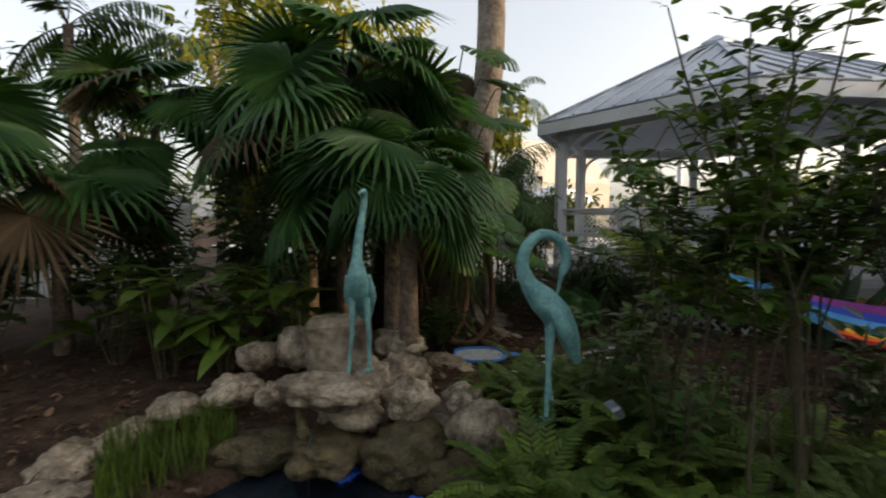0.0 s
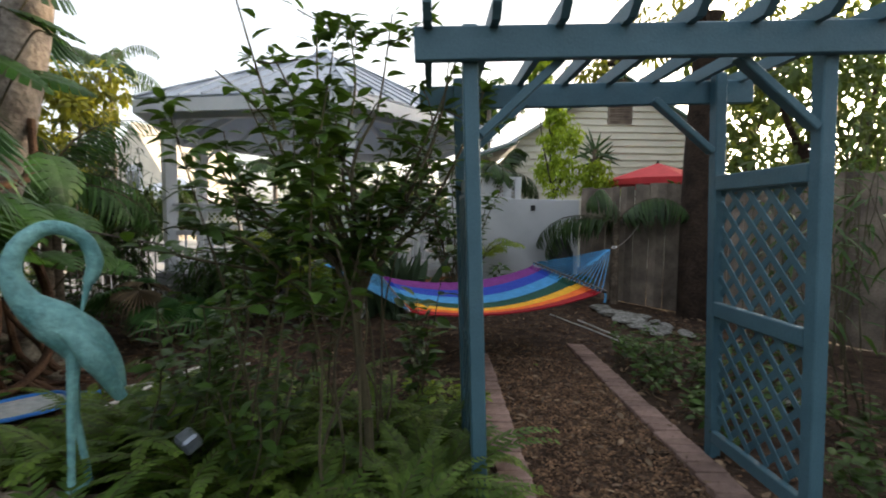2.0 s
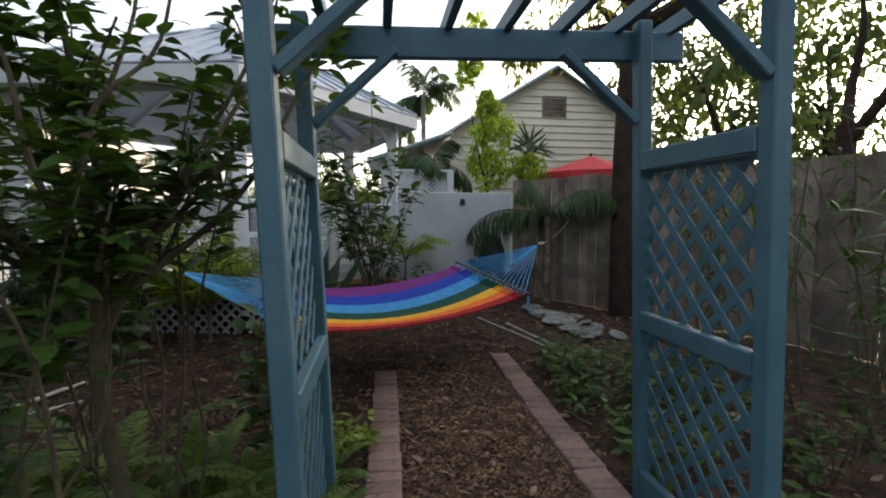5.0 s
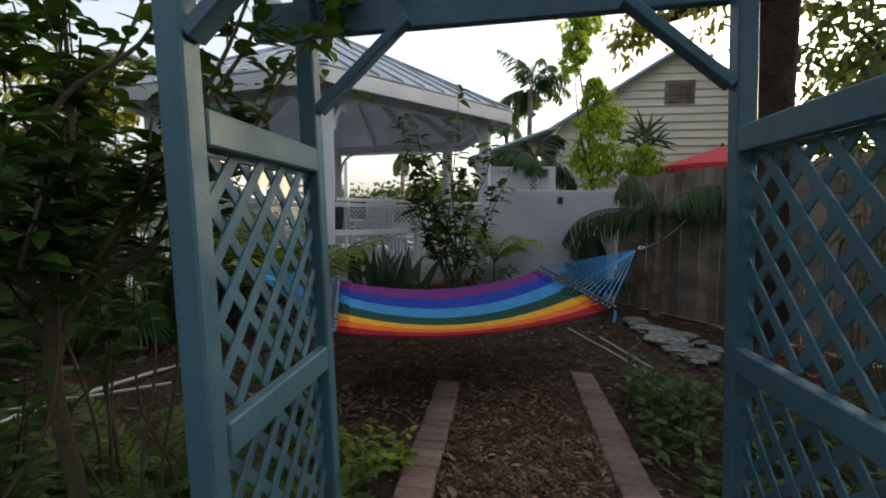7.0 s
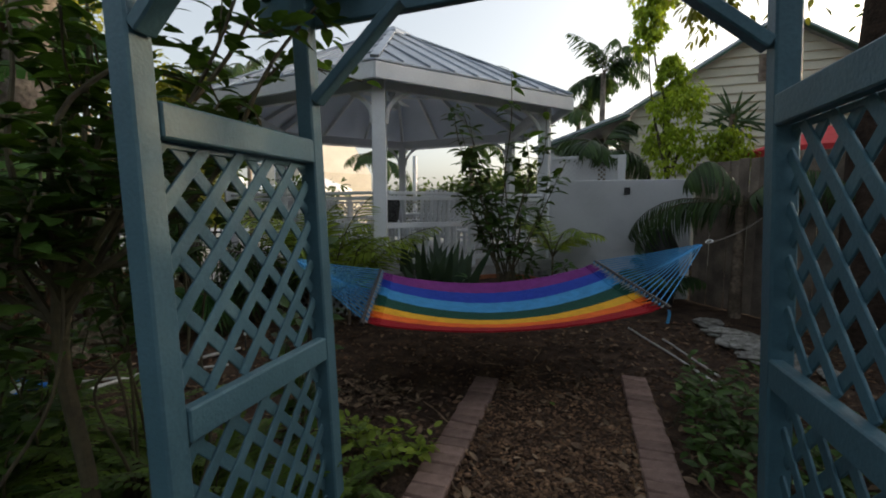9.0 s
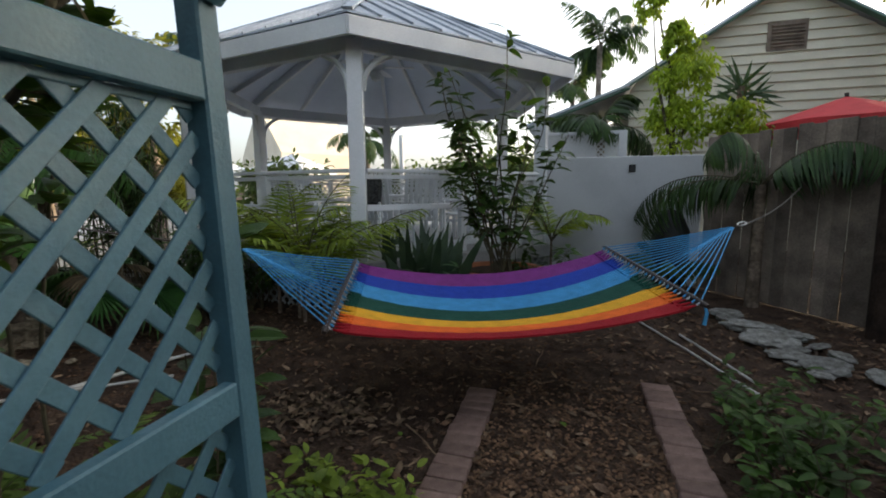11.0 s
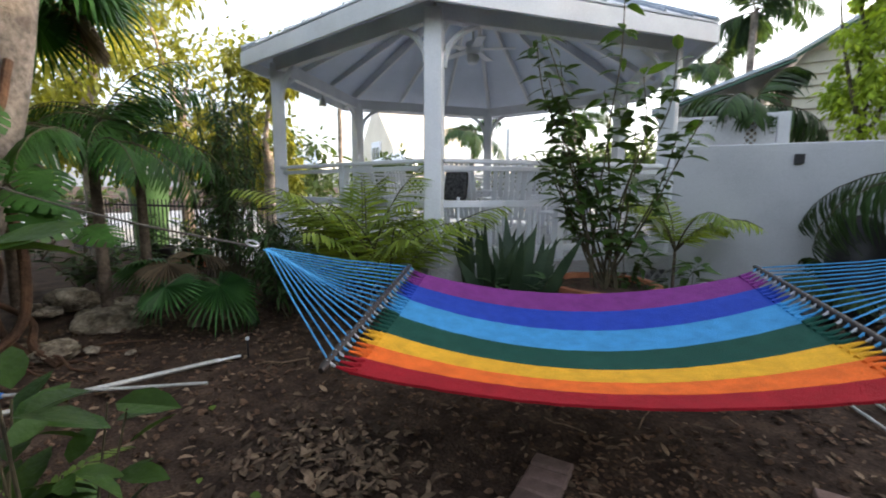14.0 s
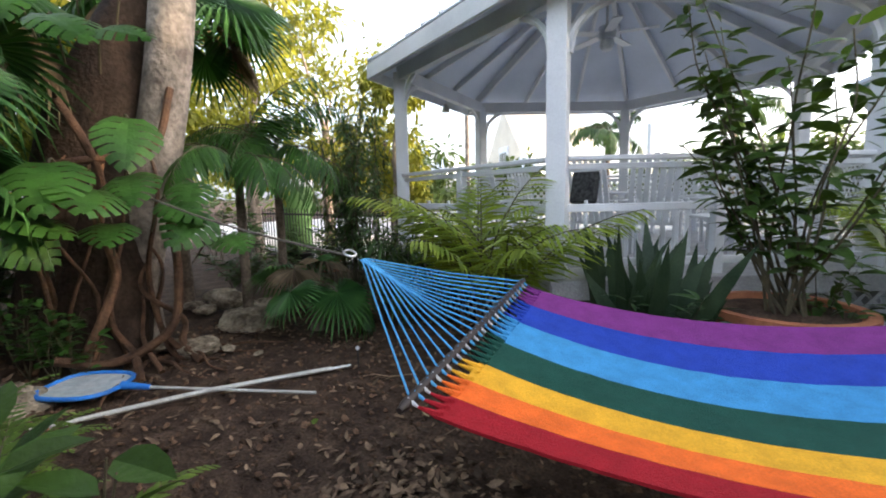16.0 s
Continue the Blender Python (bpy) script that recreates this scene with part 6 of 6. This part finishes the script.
def build_umbrella(at, r, h):
    e = thing("patio_umbrella", "open red canvas patio umbrella behind the fence", "umbrella", at=at)
    g = Geo()
    n = 8
    vs = [(0, 0, h)] + [(r * math.cos(2 * math.pi * i / n), r * math.sin(2 * math.pi * i / n), h - 0.42) for i in range(n)] + [(r * 0.98 * math.cos(2 * math.pi * i / n), r * 0.98 * math.sin(2 * math.pi * i / n), h - 0.56) for i in range(n)]
    g.add(vs, [(0, 1 + i, 1 + (i + 1) % n) for i in range(n)] + [(1 + i, 9 + i, 9 + (i + 1) % n, 1 + (i + 1) % n) for i in range(n)])
    part("canopy", g, M_RED_CLOTH, e, smooth=False)
    part("finial", lathe(Geo(), [(0.03, h - 0.01), (0.03, h + 0.05), (0, h + 0.06)], 10), M_BLACK, e)
    part("pole", tube(Geo(), [(0, 0, 0), (0, 0, h - 0.02)], 0.022, 10), M_POLE, e)


build_umbrella((4.93, 8.6, 0), 1.2, 2.85)

# far buildings, tents and a pole across the pool
e = thing("cream_building", "cream rendered building with a steep gable across the pool", "house", at=(-17.6, 23.0, 0), turn=-30)
part("wall", cbox(Geo(), (6.0, 5.0, 3.6), pose(0, 2.5, 1.8)), M_FACADE, e)
g = Geo()
g.add([(-3.0, 0, 3.6), (3.0, 0, 3.6), (0, 0, 6.6), (-3.0, 5, 3.6), (3.0, 5, 3.6), (0, 5, 6.6)], [(0, 1, 2), (5, 4, 3), (0, 2, 5, 3), (1, 4, 5, 2)])
part("gable", g, M_FACADE, e, smooth=False)
win = part("window", cbox(Geo(), (1.5, 0.12, 2.0), pose(0.3, -0.04, 3.2)), M_WHITE, e, "white arched window")
part("pane", cbox(Geo(), (0.55, 0.04, 1.5), pose(-0.02, -0.11, 3.1)), M_DARK_GLASS, win)
part("pane", cbox(Geo(), (0.55, 0.04, 1.5), pose(0.62, -0.11, 3.1)), M_DARK_GLASS, win)
for x, y in ((-15.5, 16.2), (-12.2, 18.5)):
    e = thing("canopy_tent", "white pyramid canvas canopy across the pool", "tent", "tents", at=(x, y, 0.06))
    g = Geo()
    g.add([(-1.5, -1.5, 2.35), (1.5, -1.5, 2.35), (1.5, 1.5, 2.35), (-1.5, 1.5, 2.35), (0, 0, 3.15), (-1.5, -1.5, 2.1), (1.5, -1.5, 2.1), (1.5, 1.5, 2.1), (-1.5, 1.5, 2.1)],
          [(0, 1, 4), (1, 2, 4), (2, 3, 4), (3, 0, 4), (0, 5, 6, 1), (1, 6, 7, 2), (2, 7, 8, 3), (3, 8, 5, 0)])
    part("canopy", g, M_TENT, e, smooth=False)
    for sx in (-1.45, 1.45):
        for sy in (-1.45, 1.45):
            part("leg", tube(Geo(), [(sx, sy, 0), (sx, sy, 2.3)], 0.03, 8), M_POLE, e)
tagged(part("white_pole", tube(Geo(), [(-5.6, 16.0, 0), (-5.6, 16.0, 3.5)], 0.09, 12), M_WHITE), "plain white pole beyond the gazebo", "pole")
e = thing("board_fence", "white board fence far behind the fan palms", "fence")
for i in range(16):
    part("board", cbox(Geo(), (0.03, 0.16, 1.7), pose(-10.0, -2.2 + i * 0.17, 0.85 + 0.2)), M_WHITE, e)
part("rail", cbox(Geo(), (0.05, 2.8, 0.1), pose(-9.96, -0.9, 1.7)), M_WHITE, e)

# ---- things lying on the soil ----
e = thing("pool_net", "blue-framed leaf skimmer net on a white pole lying on soil", "pool net")
net_c = np.array((-3.27, 1.15, 0.09))
hd = unit(np.array((-2.11, 2.29, 0)) - np.array((-3.27, 1.15, 0)))
sd = np.array((-hd[1], hd[0], 0))
loop = []
for i in range(25):
    t = 2 * math.pi * i / 24
    cx, sx = math.cos(t), math.sin(t)
    k = 1 / max(abs(cx) ** 3 + abs(sx) ** 3, 0.2) ** (1 / 3)
    loop.append(net_c + hd * 0.26 * cx * k + sd * 0.22 * sx * k)
part("net_frame", tube(Geo(), loop, 0.016, 8), M_BLUE_PLASTIC, e, "blue plastic hoop")
g = Geo()
g.add([net_c - (0, 0, 0.02)] + [p - (0, 0, 0.004) for p in loop[:-1]], [(0, 1 + i, 1 + (i + 1) % 24) for i in range(24)])
part("mesh", g, M_NET, e, "grey net mesh")
part("handle", tube(Geo(), [net_c + hd * 0.26, net_c + hd * 0.46 - (0, 0, 0.015)], [0.03, 0.018], 10), M_BLUE_PLASTIC, e)
part("pole", tube(Geo(), [net_c + hd * 0.45 - (0, 0, 0.015), np.array((-2.11, 2.29, 0.035))], 0.011, 10), M_POLE, e)
tagged(part("pole", tube(Geo(), [(-2.86, 0.85, 0.03), (-2.65, 1.75, 0.05), (-2.43, 2.58, 0.03)], 0.017, 10), M_POLE), "long pale telescopic pole lying on the soil", "pole", "poles")
e = thing("garden_stake", "short black stake with a white cap pushed into the soil", "stake", at=(-2.36, 2.78, 0.0))
part("rod", tube(Geo(), [(0, 0, -0.05), (0, 0, 0.15)], 0.007, 8), M_BLACK, e)
part("cap", lathe(Geo(), [(0.008, 0.145), (0.014, 0.15), (0.014, 0.17), (0.0, 0.176)], 10), M_WHITE, e, "white cap")
tagged(part("hose_fitting", tube(Geo(), [(-2.43, 2.56, 0.03), (-2.37, 2.72, 0.03)], 0.013, 8), M_STEEL), "small grey pole fitting on the soil", "fitting")
for p0, p1 in (((1.47, 4.72, 0.02), (2.0, 3.10, 0.025)), ((1.78, 4.35, 0.02), (2.05, 3.32, 0.025))):
    tagged(part("cane", tube(Geo(), wander(p0, p1, 0.004, 6), 0.010, 7), M_POLE), "thin pale cane lying on the dark soil", "cane", "canes")
for x, y, w in ((2.42, 5.2, 0.32), (2.46, 4.75, 0.4), (2.52, 4.35, 0.42), (2.75, 4.5, 0.3), (2.50, 3.95, 0.26), (2.68, 3.75, 0.3), (2.9, 4.0, 0.24), (2.62, 4.1, 0.2), (2.85, 4.25, 0.18), (2.35, 5.0, 0.2), (2.7, 4.75, 0.22), (2.95, 3.6, 0.22), (2.62, 1.48, 0.22), (2.05, 0.12, 0.26), (2.3, 0.2, 0.22), (2.55, 3.55, 0.14), (2.45, 3.75, 0.12)):
    rock(x, y, 0.04, w, w * 0.3, random.randrange(6), meshes=PALE, label="pale flat stone on the soil by the fence", group="pale stones")
for x, y, w, z in ((-5.2, 2.65, 0.5, 0.12), (-5.0, 2.35, 0.26, 0.08), (-5.35, 2.3, 0.24, 0.08), (-3.65, 1.95, 0.34, 0.06), (-3.9, 1.75, 0.3, 0.07), (-4.3, 2.6, 0.6, 0.03), (-3.5, 2.15, 0.14, 0.04), (-3.2, 2.3, 0.10, 0.03), (-4.6, 2.9, 0.5, 0.05), (-3.35, 0.75, 0.5, 0.06)):
    rock(x, y, z, w, w * 0.55, random.randrange(6), label="weathered tan stone near the tree foot", group="tree stones")
for i in range(12):
    x, y, a, L = rnd(-2.8, 2.0), rnd(0.9, 3.6), rnd(0, 6.3), rnd(0.2, 0.5)
    tagged(part("twig", tube(Geo(), wander((x, y, 0.02), (x + L * math.cos(a), y + L * math.sin(a), 0.03), 0.015, 4), 0.005, 5), M_LITTER), "dry brown twig on the soil", "twig", "twigs")
for x, y, L in ((-0.9, 1.75, 0.06), (-0.15, 2.0, 0.05), (-1.75, 2.1, 0.07), (-0.55, 1.6, 0.06), (0.75, 2.35, 0.06), (-1.2, 1.7, 0.05)):
    g = Geo()
    a = rnd(0, 6.3)
    leaf(g, (x, y, 0.022), (math.cos(a), math.sin(a), 0.1), (0.1, -0.2, 1), L, L * 0.6, 0.1, 0.3)
    tagged(part("fallen_leaf", g, M_FERN), "single green leaf fallen on the dark soil", "leaf", "fallen leaves")
e = thing("dark_urn", "dark green arched planter against the garden wall", "planter", at=(2.05, 6.35, 0))
part("body", lathe(Geo(), [(0.0, 0), (0.18, 0), (0.25, 0.45), (0.23, 0.85), (0.12, 1.1), (0.0, 1.14)], 18), M_BLACK, e)


# ---- far woods that close the horizon ----
def far_woods():
    g = Geo()
    for i in range(420):
        a = 2 * math.pi * i / 420 + rnd(-0.02, 0.02)
        r = rnd(34, 48)
        h = rnd(2.2, 5.2) + 1.2 * math.sin(a * 5)
        for _ in range(26):
            p = np.array((r * math.cos(a) + random.gauss(0, 0.9), r * math.sin(a) + random.gauss(0, 0.9), h * rnd(0.05, 1.0)))
            blade(g, p, (rnd(-1, 1), rnd(-1, 1), rnd(-0.3, 0.9)), (rnd(-0.6, 0.6), rnd(-0.6, 0.6), 1), rnd(0.5, 0.95), 0.42, 0.3)
    tagged(part("far_woods", g, M_TREE), "distant green tree line around the garden", "trees", kind="stuff")


far_woods()

# ---- small garden lamp in the ferns, control box on the gazebo post ----
e = thing("garden_lamp", "small grey garden lamp on a stake among the ferns", "garden lamp", at=(-1.38, -0.02, ground_height(-1.38, -0.02)))
top = 0.47 - ground_height(-1.38, -0.02)
part("stake", tube(Geo(), [(0, 0, -0.02), (0, 0, top - 0.03)], 0.009, 8), M_BLACK, e)
part("lamp_head", cbox(Geo(), (0.11, 0.08, 0.075), pose(0, 0, top, 25, 0, -40), 0.012), M_METAL_ROOF, e, "grey lamp head tilted upward")



# ---- bricks along the path ----
def build_edging():
    shapes = []
    for s in range(4):
        g = Geo()
        cbox(g, (0.196, 0.094, 0.06), None, 0.008)
        me = g.mesh("brick", False)
        for v in me.vertices:
            v.co += Vector([random.uniform(-0.002, 0.002) for _ in range(3)])
        me.materials.append(M_BRICK)
        shapes.append(me)
    for x, y0, y1, lab in ((0.190, -2.4, 2.62, "a"), (1.355, -2.4, 3.02, "b")):
        e = thing("edging", "row of pink-grey brick pavers edging the path", "path edging", "path edgings", "structure")
        y = y0
        i = 0
        while y < y1:
            ob = new("brick", shapes[i % 4])
            ob.parent = e
            ob.matrix_basis = pose(x + rnd(-0.006, 0.006), y + 0.05, 0.006 + rnd(-0.005, 0.005), rnd(-1.5, 1.5), rnd(-1.5, 1.5), rnd(-2, 2))
            y += 0.1
            i += 1


build_edging()
